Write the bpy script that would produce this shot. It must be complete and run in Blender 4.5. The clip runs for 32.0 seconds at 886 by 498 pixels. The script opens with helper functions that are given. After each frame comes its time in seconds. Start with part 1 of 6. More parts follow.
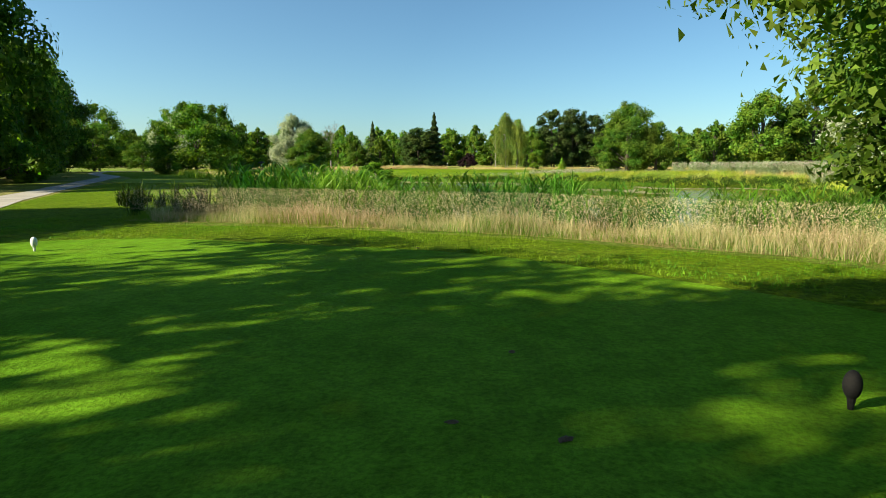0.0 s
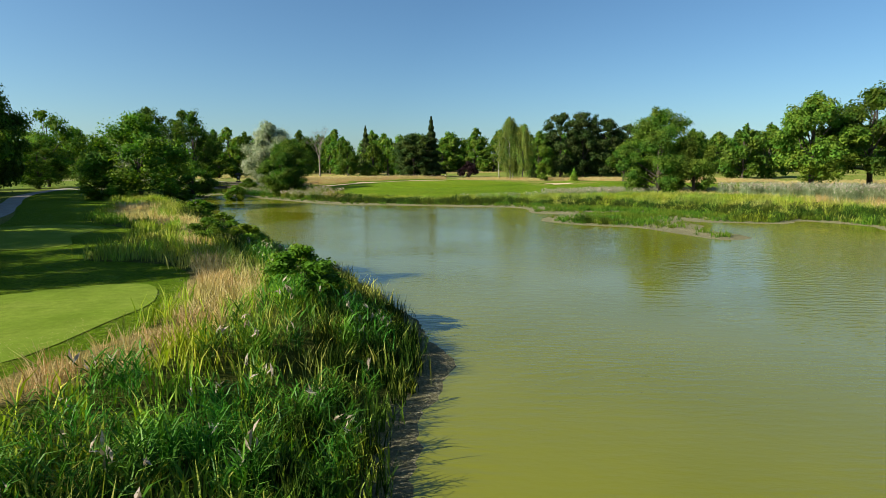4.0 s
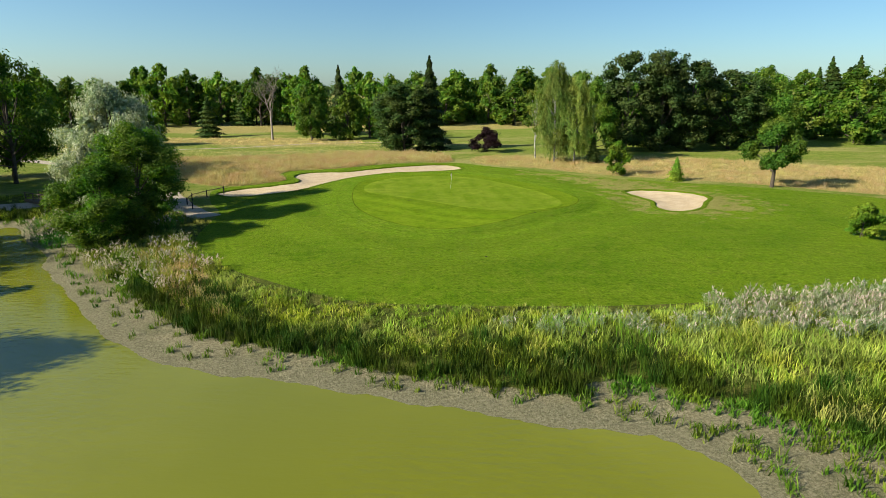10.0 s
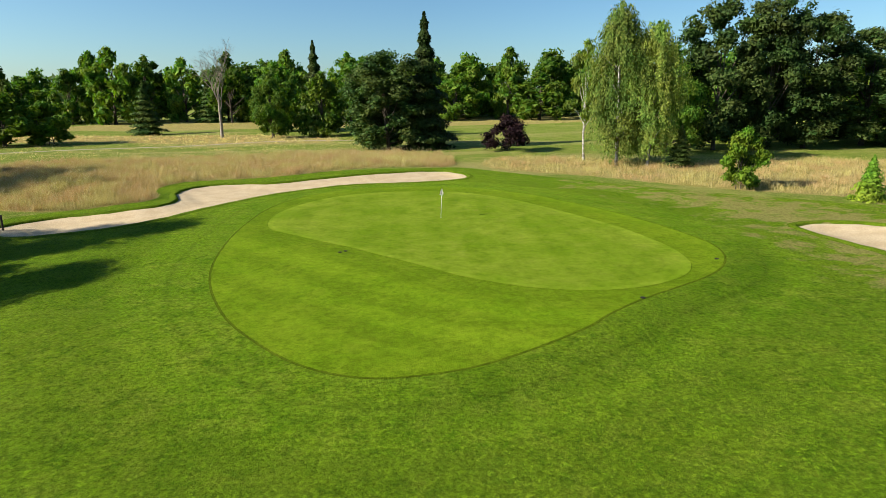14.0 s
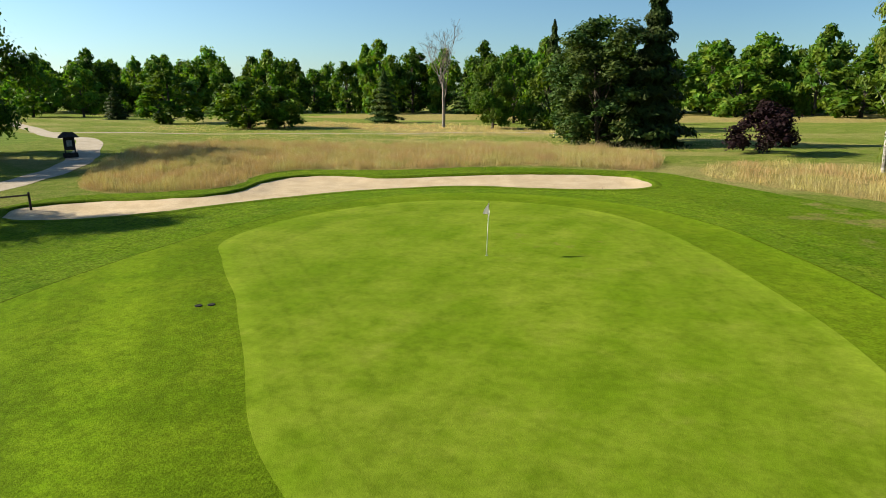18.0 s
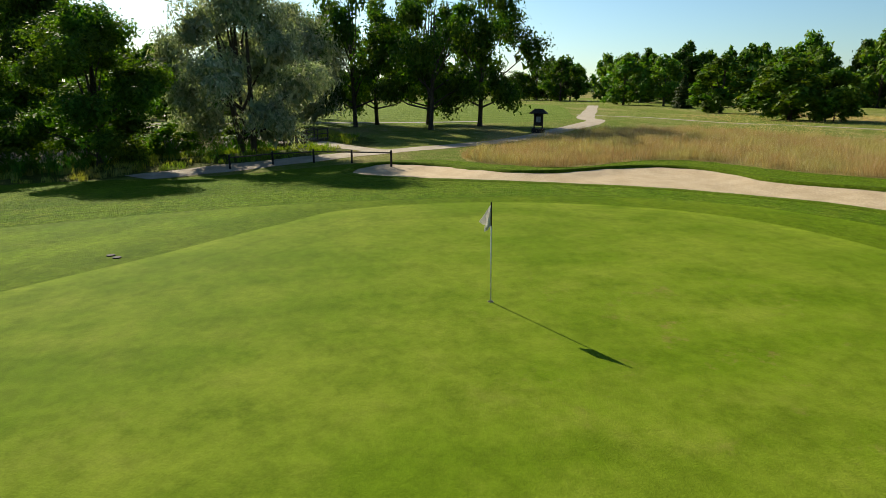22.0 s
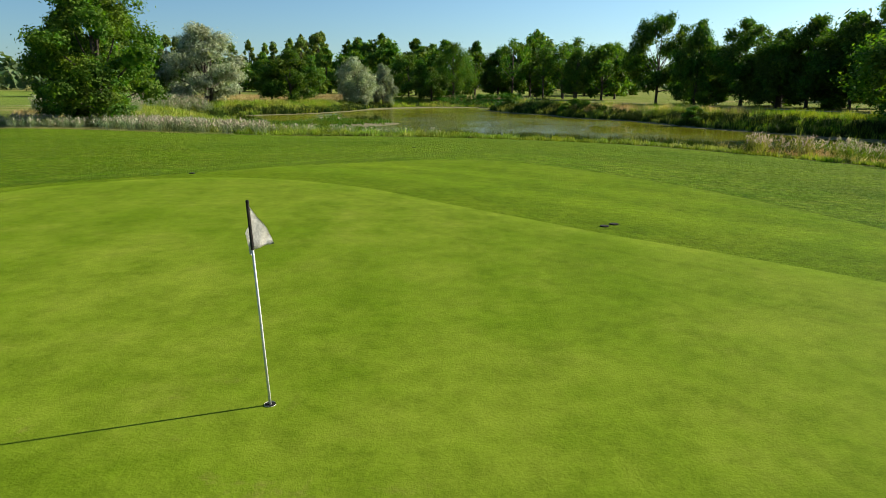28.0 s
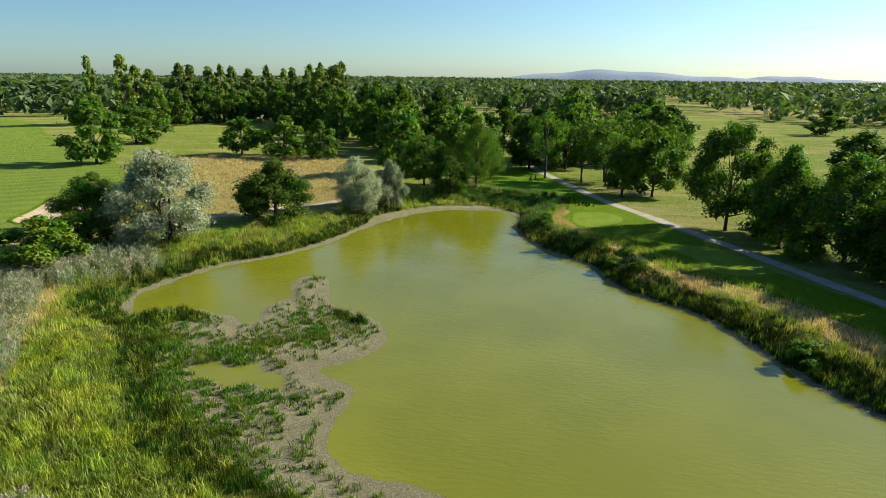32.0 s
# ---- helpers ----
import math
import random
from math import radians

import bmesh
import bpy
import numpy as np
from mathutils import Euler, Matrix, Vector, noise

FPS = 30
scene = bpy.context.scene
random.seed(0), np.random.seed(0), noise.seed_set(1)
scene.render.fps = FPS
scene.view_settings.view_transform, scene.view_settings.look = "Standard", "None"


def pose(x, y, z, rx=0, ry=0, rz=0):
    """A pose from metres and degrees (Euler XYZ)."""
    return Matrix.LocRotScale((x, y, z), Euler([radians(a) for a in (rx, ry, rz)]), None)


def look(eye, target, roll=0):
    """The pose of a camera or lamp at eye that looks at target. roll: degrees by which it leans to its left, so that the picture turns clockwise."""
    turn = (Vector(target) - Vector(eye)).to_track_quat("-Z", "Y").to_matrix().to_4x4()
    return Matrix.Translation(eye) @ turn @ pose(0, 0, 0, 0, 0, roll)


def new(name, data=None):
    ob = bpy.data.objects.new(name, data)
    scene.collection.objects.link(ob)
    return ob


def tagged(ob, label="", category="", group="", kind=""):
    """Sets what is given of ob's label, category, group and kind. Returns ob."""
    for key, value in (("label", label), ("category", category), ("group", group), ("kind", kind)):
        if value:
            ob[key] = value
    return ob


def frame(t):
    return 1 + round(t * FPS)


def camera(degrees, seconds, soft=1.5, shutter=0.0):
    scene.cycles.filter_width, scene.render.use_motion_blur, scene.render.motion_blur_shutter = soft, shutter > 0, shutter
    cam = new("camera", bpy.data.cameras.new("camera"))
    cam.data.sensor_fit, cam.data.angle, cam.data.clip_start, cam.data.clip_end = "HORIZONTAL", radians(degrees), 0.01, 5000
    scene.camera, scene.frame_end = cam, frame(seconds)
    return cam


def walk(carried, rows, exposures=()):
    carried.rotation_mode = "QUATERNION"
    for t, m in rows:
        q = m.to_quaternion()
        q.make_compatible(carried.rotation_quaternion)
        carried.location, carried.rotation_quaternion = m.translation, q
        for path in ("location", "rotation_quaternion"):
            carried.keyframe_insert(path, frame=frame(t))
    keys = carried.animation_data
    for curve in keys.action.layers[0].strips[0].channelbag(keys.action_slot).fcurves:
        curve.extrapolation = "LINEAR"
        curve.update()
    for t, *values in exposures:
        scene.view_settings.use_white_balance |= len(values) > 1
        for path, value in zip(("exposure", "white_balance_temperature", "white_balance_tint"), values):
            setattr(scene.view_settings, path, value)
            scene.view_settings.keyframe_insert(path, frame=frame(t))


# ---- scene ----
cam = camera(71.0, 32.0, soft=0.5)
METRES, EYE, TILT, LEAN, TURN = 240.0, 3.5, -7.8, 0.0, 0.0
SKY_STRENGTH, SUN_STRENGTH = 0.053, 5.0
EXPOSURES = [(0.0, 1.46, 7000, 3), (1.0, 1.34, 6850, 5), (2.0, 1.16, 6600, 8), (3.0, 1.09, 6500, 10), (8.0, 1.12, 6500, 10), (13.0, 1.22, 6500, 10), (17.0, 1.22, 6600, 10), (20.0, 1.0, 6900, 10), (23.0, 0.84, 6750, 10), (26.0, 0.86, 6600, 10), (29.0, 1.07, 6500, 10), (30.0, 0.96, 6500, 10), (32.0, 1.14, 6500, 10)]
ROWS = [
    (0.0, 0.0, 0.0, 0.0, 0.0, 0.0, 0.0),
    (0.5, 0.0004, 0.0061, 0.0013, -0.18, -0.01, -0.03),
    (1.0, 0.0006, 0.0142, 0.0031, -0.17, -0.04, 0.03),
    (1.5, 0.0008, 0.0237, 0.0058, -0.18, -0.08, 0.09),
    (2.0, 0.0013, 0.0311, 0.0083, -0.13, -0.08, 0.13),
    (2.5, 0.0018, 0.0406, 0.0108, -0.09, -0.05, 0.16),
    (3.0, 0.0025, 0.0521, 0.0139, -0.02, -0.04, 0.2),
    (3.5, 0.0024, 0.0655, 0.018, -0.0, -0.06, 0.23),
    (4.0, 0.0029, 0.0814, 0.0244, 0.05, -0.07, 0.24),
    (4.5, 0.0034, 0.1002, 0.0322, 0.1, -0.1, 0.2),
    (6.5, 0.0032, 0.1793, 0.0576, 0.2, -0.9, 0.15),
    (7.0, 0.0033, 0.2018, 0.0643, 0.24, -2.45, 0.13),
    (7.5, 0.0035, 0.2256, 0.0718, 0.28, -4.15, 0.13),
    (8.0, 0.0035, 0.2495, 0.0785, 0.3, -5.92, 0.12),
    (8.5, 0.0035, 0.2748, 0.0842, 0.32, -6.7, 0.07),
    (9.0, 0.003, 0.3023, 0.0899, 0.33, -6.73, 0.06),
    (9.5, 0.0026, 0.3308, 0.0943, 0.36, -6.74, 0.07),
    (10.0, 0.0024, 0.361, 0.0985, 0.36, -6.71, 0.03),
    (10.5, 0.0024, 0.3905, 0.102, 0.38, -6.71, 0.08),
    (11.0, 0.0023, 0.419, 0.1046, 0.37, -6.62, 0.09),
    (11.5, 0.0021, 0.4451, 0.1051, 0.36, -6.51, 0.15),
    (12.0, 0.0022, 0.4679, 0.1043, 0.34, -6.42, 0.22),
    (12.5, 0.0027, 0.4879, 0.1037, 0.4, -6.39, 0.25),
    (13.0, 0.0041, 0.5061, 0.1031, 0.57, -6.39, 0.31),
    (13.5, 0.0071, 0.5226, 0.1027, 0.93, -6.38, 0.31),
    (15.5, 0.026, 0.5751, 0.1036, 8.44, -6.42, -0.73),
    (16.0, 0.0303, 0.5858, 0.1039, 11.51, -6.48, -1.14),
    (16.5, 0.0343, 0.596, 0.1043, 15.24, -6.59, -1.73),
    (17.0, 0.0381, 0.6061, 0.1045, 19.32, -6.75, -2.26),
    (17.5, 0.0417, 0.6156, 0.1046, 23.85, -6.98, -2.89),
    (18.0, 0.0454, 0.6249, 0.105, 28.44, -7.26, -3.5),
    (18.5, 0.0492, 0.6345, 0.1054, 33.29, -7.61, -4.15),
    (19.0, 0.0527, 0.6445, 0.1059, 38.44, -8.02, -4.71),
    (19.5, 0.0554, 0.6548, 0.1062, 44.73, -8.63, -5.37),
    (20.0, 0.0574, 0.6648, 0.1062, 51.3, -9.31, -5.96),
    (20.5, 0.0587, 0.6747, 0.1065, 58.12, -10.15, -6.56),
    (21.0, 0.0588, 0.6843, 0.1071, 65.35, -11.07, -7.11),
    (21.5, 0.0578, 0.6938, 0.1076, 73.1, -12.11, -7.55),
    (22.0, 0.0554, 0.7031, 0.108, 81.88, -13.26, -7.82),
    (22.5, 0.0521, 0.711, 0.1084, 91.13, -14.51, -7.85),
    (23.0, 0.0481, 0.718, 0.1088, 100.23, -15.77, -7.74),
    (23.5, 0.0435, 0.7242, 0.1087, 109.24, -16.98, -7.44),
    (24.0, 0.0384, 0.7294, 0.1087, 118.24, -18.15, -6.95),
    (24.5, 0.0328, 0.7335, 0.1086, 127.66, -19.22, -6.25),
    (25.0, 0.027, 0.7366, 0.1084, 137.11, -20.15, -5.43),
    (25.5, 0.0211, 0.7388, 0.1082, 146.57, -20.95, -4.4),
    (26.0, 0.0152, 0.74, 0.108, 155.82, -21.54, -3.4),
    (26.5, 0.0097, 0.7404, 0.1077, 164.21, -21.95, -2.36),
    (28.5, -0.0079, 0.73607, 0.10883, 187.608, -22.582, 0.672),
    (29.0, -0.00944, 0.72817, 0.11644, 188.117, -22.974, 0.633),
    (29.5, -0.00973, 0.71647, 0.12771, 187.869, -22.723, 0.533),
    (30.0, -0.00924, 0.70022, 0.13946, 187.829, -22.793, 0.523),
    (30.5, -0.00817, 0.68023, 0.15042, 187.799, -22.863, 0.473),
    (31.0, -0.00636, 0.65703, 0.16106, 187.739, -22.933, 0.402),
    (31.5, -0.0046, 0.63176, 0.17031, 187.679, -23.073, 0.392),
    (32.0, -0.00366, 0.60365, 0.1761, 187.639, -23.173, 0.372),
]
walk(cam, [(t, pose(0, 0, EYE, TILT, LEAN, TURN) @ pose(METRES * x, METRES * y, METRES * z, 90 + pitch, roll, yaw)) for t, x, y, z, yaw, pitch, roll in ROWS], EXPOSURES)

# ---- sky and sun ----
SUN = Vector((-0.790, -0.367, 0.490)).normalized()
world = bpy.data.worlds.new("sky")
scene.world = world
world.use_nodes = True
wn, wl = world.node_tree.nodes, world.node_tree.links
sky = wn.new("ShaderNodeTexSky")
sky.sky_type = "NISHITA"
sky.sun_disc = False
sky.sun_elevation = math.asin(SUN.z)
sky.sun_rotation = math.atan2(SUN.x, SUN.y)
sky.altitude, sky.air_density, sky.dust_density, sky.ozone_density = 200, 1.0, 0.5, 5.0
wn["Background"].inputs["Strength"].default_value = SKY_STRENGTH
clear = wn.new("ShaderNodeMix")
clear.data_type, clear.blend_type = "RGBA", "MULTIPLY"
clear.inputs[0].default_value, clear.inputs[7].default_value = 1.0, (0.81, 0.98, 1.01, 1)
wl.new(sky.outputs["Color"], clear.inputs[6])
# summer haze brightens the sky on the sun's side
ray = wn.new("ShaderNodeTexCoord")
toward = wn.new("ShaderNodeVectorMath")
toward.operation = "DOT_PRODUCT"
toward.inputs[1].default_value = SUN
wl.new(ray.outputs["Generated"], toward.inputs[0])
haze = wn.new("ShaderNodeMapRange")
haze.inputs["From Min"].default_value, haze.inputs["From Max"].default_value = -0.25, 0.85
wl.new(toward.outputs["Value"], haze.inputs["Value"])
glare = wn.new("ShaderNodeMix")
glare.data_type, glare.blend_type = "RGBA", "MULTIPLY"
glare.inputs[0].default_value = 1.0
wl.new(clear.outputs[2], glare.inputs[6])
veil = wn.new("ShaderNodeMix")
veil.data_type = "RGBA"
veil.inputs[6].default_value, veil.inputs[7].default_value = (1, 1, 1, 1), (1.75, 1.58, 1.45, 1)
wl.new(haze.outputs["Result"], veil.inputs[0])
wl.new(veil.outputs[2], glare.inputs[7])
wl.new(glare.outputs[2], wn["Background"].inputs["Color"])
sun_data = bpy.data.lights.new("sun", "SUN")
sun_data.energy, sun_data.angle, sun_data.color = SUN_STRENGTH, radians(0.53), (1.0, 0.91, 0.74)
sun = new("sun", sun_data)
sun.matrix_world = look(SUN * 300, (0, 0, 0))


# ---- materials ----
TONE = 0.72


def toned(c):
    """A base colour brought to the level of real grass, leaves and soil."""
    return tuple(TONE * v for v in c)


def material(name):
    m = bpy.data.materials.new(name)
    m.use_nodes = True
    return m, m.node_tree.nodes, m.node_tree.links, m.node_tree.nodes["Principled BSDF"]


def mixer(n, l, a, b, fac, blend="MIX"):
    """A colour mix node; a, b and fac are sockets or values."""
    x = n.new("ShaderNodeMix")
    x.data_type, x.blend_type = "RGBA", blend
    for key, value in (("Factor", fac), ("A", a), ("B", b)):
        socket = x.inputs[{"Factor": 0, "A": 6, "B": 7}[key]]
        if hasattr(value, "is_linked"):
            l.new(value, socket)
        elif key == "Factor":
            socket.default_value = value
        else:
            socket.default_value = (*value, 1)
    return x.outputs[2]


def noise_tex(n, l, scale, detail=4.0, rough=0.6, coord=None, low=0.35, high=0.65, stretch=None):
    """Noise in metres (object space), spread to 0..1."""
    if coord is None:
        coord = n.new("ShaderNodeNewGeometry").outputs["Position"]
    if stretch:
        mp = n.new("ShaderNodeMapping")
        mp.inputs["Scale"].default_value = stretch[:3]
        if len(stretch) > 3:
            mp.inputs["Rotation"].default_value = (0, 0, stretch[3])
        l.new(coord, mp.inputs["Vector"])
        coord = mp.outputs["Vector"]
    t = n.new("ShaderNodeTexNoise")
    t.inputs["Scale"].default_value, t.inputs["Detail"].default_value, t.inputs["Roughness"].default_value = scale, detail, rough
    l.new(coord, t.inputs["Vector"])
    r = n.new("ShaderNodeMapRange")
    r.interpolation_type = "SMOOTHSTEP"
    r.inputs["From Min"].default_value, r.inputs["From Max"].default_value = low, high
    l.new(t.outputs["Fac"], r.inputs["Value"])
    return r.outputs["Result"]


def bumped(n, l, bsdf, height, strength, distance):
    b = n.new("ShaderNodeBump")
    b.inputs["Strength"].default_value, b.inputs["Distance"].default_value = strength, distance
    l.new(height, b.inputs["Height"])
    l.new(b.outputs["Normal"], bsdf.inputs["Normal"])


def ring_bands(n, l, key, stops):
    """Tones by the distance from an outline: (metres, tone) rows."""
    a = n.new("ShaderNodeAttribute")
    a.attribute_name = key
    wob = n.new("ShaderNodeMath")
    wob.operation = "MULTIPLY_ADD"
    l.new(noise_tex(n, l, 1.1, 4, 0.6, low=0.2, high=0.8), wob.inputs[0])
    wob.inputs[1].default_value = 0.22
    l.new(a.outputs["Fac"], wob.inputs[2])
    lo, hi = stops[0][0], stops[-1][0]
    r = n.new("ShaderNodeMapRange")
    r.inputs["From Min"].default_value, r.inputs["From Max"].default_value = lo, hi
    l.new(wob.outputs[0], r.inputs["Value"])
    ramp = n.new("ShaderNodeValToRGB")
    e = ramp.color_ramp.elements
    e[0].color, e[1].color = (*[stops[0][1]] * 3, 1), (*[stops[-1][1]] * 3, 1)
    for d, v in stops[1:-1]:
        e.new((d - lo) / (hi - lo)).color = (v, v, v, 1)
    l.new(r.outputs["Result"], ramp.inputs["Fac"])
    return ramp.outputs["Color"]


def turf(name, dark, light, dry, grain, stripe=None, dry_amount=0.35, relief=0.03, tired=None, rings=None):
    """Mown grass: broad patches, mowing stripes, fine grain and relief."""
    m, n, l, p = material(name)
    dark, light, dry = toned(dark), toned(light), toned(dry)
    c = mixer(n, l, dark, light, noise_tex(n, l, 0.3, 6, 0.7, low=0.34, high=0.66))
    c = mixer(n, l, c, [0.7 * v for v in dark], noise_fac(n, l, noise_tex(n, l, 0.9, 6, 0.75, low=0.42, high=0.7), 0.0, 0.6))
    f = noise_tex(n, l, 0.6, 6, 0.7, low=0.55, high=0.78)
    k = n.new("ShaderNodeMath")
    k.operation = "MULTIPLY"
    k.inputs[1].default_value = dry_amount
    l.new(f, k.inputs[0])
    c = mixer(n, l, c, dry, k.outputs[0])
    if stripe:
        width, turn, amount = stripe
        mp = n.new("ShaderNodeMapping")
        mp.inputs["Rotation"].default_value = (0, 0, turn)
        l.new(n.new("ShaderNodeNewGeometry").outputs["Position"], mp.inputs["Vector"])
        w = n.new("ShaderNodeTexWave")
        w.inputs["Scale"].default_value = 0.314 / width
        w.inputs["Distortion"].default_value, w.inputs["Detail"].default_value, w.inputs["Detail Scale"].default_value = 1.2, 1.0, 0.5
        l.new(mp.outputs["Vector"], w.inputs["Vector"])
        r = n.new("ShaderNodeMapRange")
        r.inputs["From Min"].default_value, r.inputs["From Max"].default_value, r.inputs["To Max"].default_value = 0.3, 0.7, amount
        l.new(w.outputs["Fac"], r.inputs["Value"])
        c = mixer(n, l, c, [1.25 * v for v in light], r.outputs["Result"])
    if tired:
        far = n.new("ShaderNodeVectorMath")
        far.operation = "DISTANCE"
        far.inputs[1].default_value = tired
        l.new(n.new("ShaderNodeNewGeometry").outputs["Position"], far.inputs[0])
        near = n.new("ShaderNodeMapRange")
        near.inputs["From Min"].default_value, near.inputs["From Max"].default_value = 6.5, 1.5
        near.inputs["To Max"].default_value = 0.6
        l.new(far.outputs["Value"], near.inputs["Value"])
        spots = n.new("ShaderNodeMath")
        spots.operation = "MULTIPLY"
        l.new(noise_tex(n, l, 1.3, 6, 0.75, low=0.57, high=0.72), spots.inputs[0])
        l.new(near.outputs["Result"], spots.inputs[1])
        c = mixer(n, l, c, toned((0.34, 0.24, 0.085)), spots.outputs[0])
    if rings:
        c = mixer(n, l, c, ring_bands(n, l, "ring", rings), 1.0, "MULTIPLY")
    clod = noise_tex(n, l, 3.2, 6, 0.8, low=0.36, high=0.64)
    c = mixer(n, l, [0.0, 0.0, 0.0], c, noise_fac(n, l, clod, 0.64 if relief > 0.01 else 0.78, 0.98))
    fine = noise_tex(n, l, grain, 3, 0.75, low=0.3, high=0.7)
    c = mixer(n, l, [0.0, 0.0, 0.0], c, noise_fac(n, l, fine, 0.56 if relief > 0.01 else 0.82, 1.04 if relief > 0.01 else 0.95))
    l.new(c, p.inputs["Base Color"])
    p.inputs["Roughness"].default_value = 0.85
    p.inputs["Specular IOR Level"].default_value = 0.02
    p.inputs["Sheen Weight"].default_value = 0.07 if relief > 0.01 else 0.03
    p.inputs["Sheen Tint"].default_value = (0.72, 1.0, 0.06, 1)
    bumped(n, l, p, fine, 0.8, relief)
    return m


def noise_fac(n, l, socket, low, high):
    r = n.new("ShaderNodeMapRange")
    r.inputs["To Min"].default_value, r.inputs["To Max"].default_value = low, high
    l.new(socket, r.inputs["Value"])
    return r.outputs["Result"]


def leafy(name, colours, through_leaf, spread=0.5, gloss=0.62, island=True, blotch=0.55, glow=(1.6, 1.7, 0.5), second=None):
    """Leaves and blades: a ramp over random pieces, a shift for each plant, light through the leaf."""
    m, n, l, p = material(name)
    colours = [toned(c) for c in colours]
    ramp = n.new("ShaderNodeValToRGB")
    e = ramp.color_ramp.elements
    e[0].color, e[1].color = (*colours[0], 1), (*colours[-1], 1)
    for i, c in enumerate(colours[1:-1]):
        e.new((i + 1) / (len(colours) - 1)).color = (*c, 1)
    if island:
        l.new(n.new("ShaderNodeNewGeometry").outputs["Random Per Island"], ramp.inputs["Fac"])
    else:
        l.new(noise_tex(n, l, 0.5, 4), ramp.inputs["Fac"])
    info = n.new("ShaderNodeObjectInfo")
    h = n.new("ShaderNodeHueSaturation")
    l.new(noise_fac(n, l, info.outputs["Random"], 1 - spread * 0.7, 1 + spread * 0.6), h.inputs["Value"])
    patch = noise_fac(n, l, noise_tex(n, l, 0.3, 3), 0.47 + 0.0, 0.525)
    l.new(patch, h.inputs["Hue"])
    l.new(ramp.outputs["Color"], h.inputs["Color"])
    shade = h
    if second:
        tone, size, amount = second
        drift = noise_fac(n, l, noise_tex(n, l, size, 5, 0.65, low=0.42, high=0.66), 0.0, amount)
        keep = n.new("ShaderNodeHueSaturation")
        l.new(mixer(n, l, h.outputs["Color"], toned(tone), drift), keep.inputs["Color"])
        shade = keep
    blot = noise_fac(n, l, noise_tex(n, l, 0.45, 4, 0.65, low=0.3, high=0.7), blotch, 1.0)
    h = n.new("ShaderNodeHueSaturation")
    l.new(blot, h.inputs["Value"])
    l.new(shade.outputs["Color"], h.inputs["Color"])
    l.new(h.outputs["Color"], p.inputs["Base Color"])
    p.inputs["Roughness"].default_value = gloss
    p.inputs["Specular IOR Level"].default_value = 0.10
    tr = n.new("ShaderNodeBsdfTranslucent")
    warm = mixer(n, l, h.outputs["Color"], glow, 1.0, "MULTIPLY")
    l.new(warm, tr.inputs["Color"])
    mx = n.new("ShaderNodeMixShader")
    mx.inputs["Fac"].default_value = 0.8 * through_leaf
    l.new(p.outputs["BSDF"], mx.inputs[1])
    l.new(tr.outputs["BSDF"], mx.inputs[2])
    l.new(mx.outputs["Shader"], n["Material Output"].inputs["Surface"])
    return m


def plain(name, a, b, scale, rough, relief=0.0, metal=0.0, stretch=None, fine=None):
    """Two colours mottled at one scale, with a finer grain over them."""
    m, n, l, p = material(name)
    a, b = toned(a), toned(b)
    c = mixer(n, l, a, b, noise_tex(n, l, scale, 5, 0.65, stretch=stretch))
    g = noise_tex(n, l, fine or scale * 9, 4, 0.7, stretch=stretch)
    c = mixer(n, l, [0.0, 0.0, 0.0], c, noise_fac(n, l, g, 0.7, 1.0))
    l.new(c, p.inputs["Base Color"])
    p.inputs["Roughness"].default_value, p.inputs["Metallic"].default_value = rough, metal
    p.inputs["Specular IOR Level"].default_value = 0.25
    if relief:
        bumped(n, l, p, g, 0.7, relief)
    return m


M_GREEN = turf("putting_turf", (0.146, 0.248, 0.009), (0.238, 0.324, 0.026), (0.31, 0.32, 0.06), 26, stripe=(2.2, -0.1, 0.12), dry_amount=0.30, relief=0.004, tired=(3.5, 177.5, 1.85), rings=[(-4.0, 1.0), (-2.75, 1.0), (-2.6, 0.9), (-2.4, 0.98), (-1.35, 1.0), (-1.2, 0.88), (-1.05, 1.0), (-0.35, 1.02), (-0.2, 1.16), (0.2, 1.16)])
M_APRON = turf("apron_turf", (0.140, 0.262, 0.006), (0.210, 0.326, 0.013), (0.28, 0.33, 0.035), 18, dry_amount=0.25, relief=0.012, rings=[(0.0, 0.82), (1.2, 0.84), (2.3, 0.92), (2.9, 1.09), (3.8, 1.1), (4.3, 0.92), (5.2, 0.91), (5.7, 1.08), (6.6, 1.09), (7.1, 0.92), (8.0, 0.91), (8.5, 1.07), (9.4, 0.96), (11.0, 1.02)])
M_TEE = turf("tee_turf", (0.108, 0.30, 0.012), (0.168, 0.38, 0.024), (0.30, 0.37, 0.05), 22, stripe=(1.9, 0.2, 0.15), relief=0.011)
# cut edge of the apron, its thin shadow put into the turf colour
M_SHADED_EDGE = turf("edge_turf", (0.07, 0.125, 0.004), (0.12, 0.18, 0.008), (0.15, 0.17, 0.02), 12, relief=0.03)
# lighter copy of the tee turf, with sunlight put into its colour
M_TEE_SUNLIT = turf("sunlit_tee_turf", (0.19, 0.30, 0.03), (0.26, 0.36, 0.05), (0.36, 0.36, 0.10), 22, stripe=(1.9, 0.2, 0.1), relief=0.008)
M_LIP = turf("bunker_edge_turf", (0.11, 0.20, 0.010), (0.17, 0.27, 0.016), (0.25, 0.24, 0.07), 9, relief=0.05)


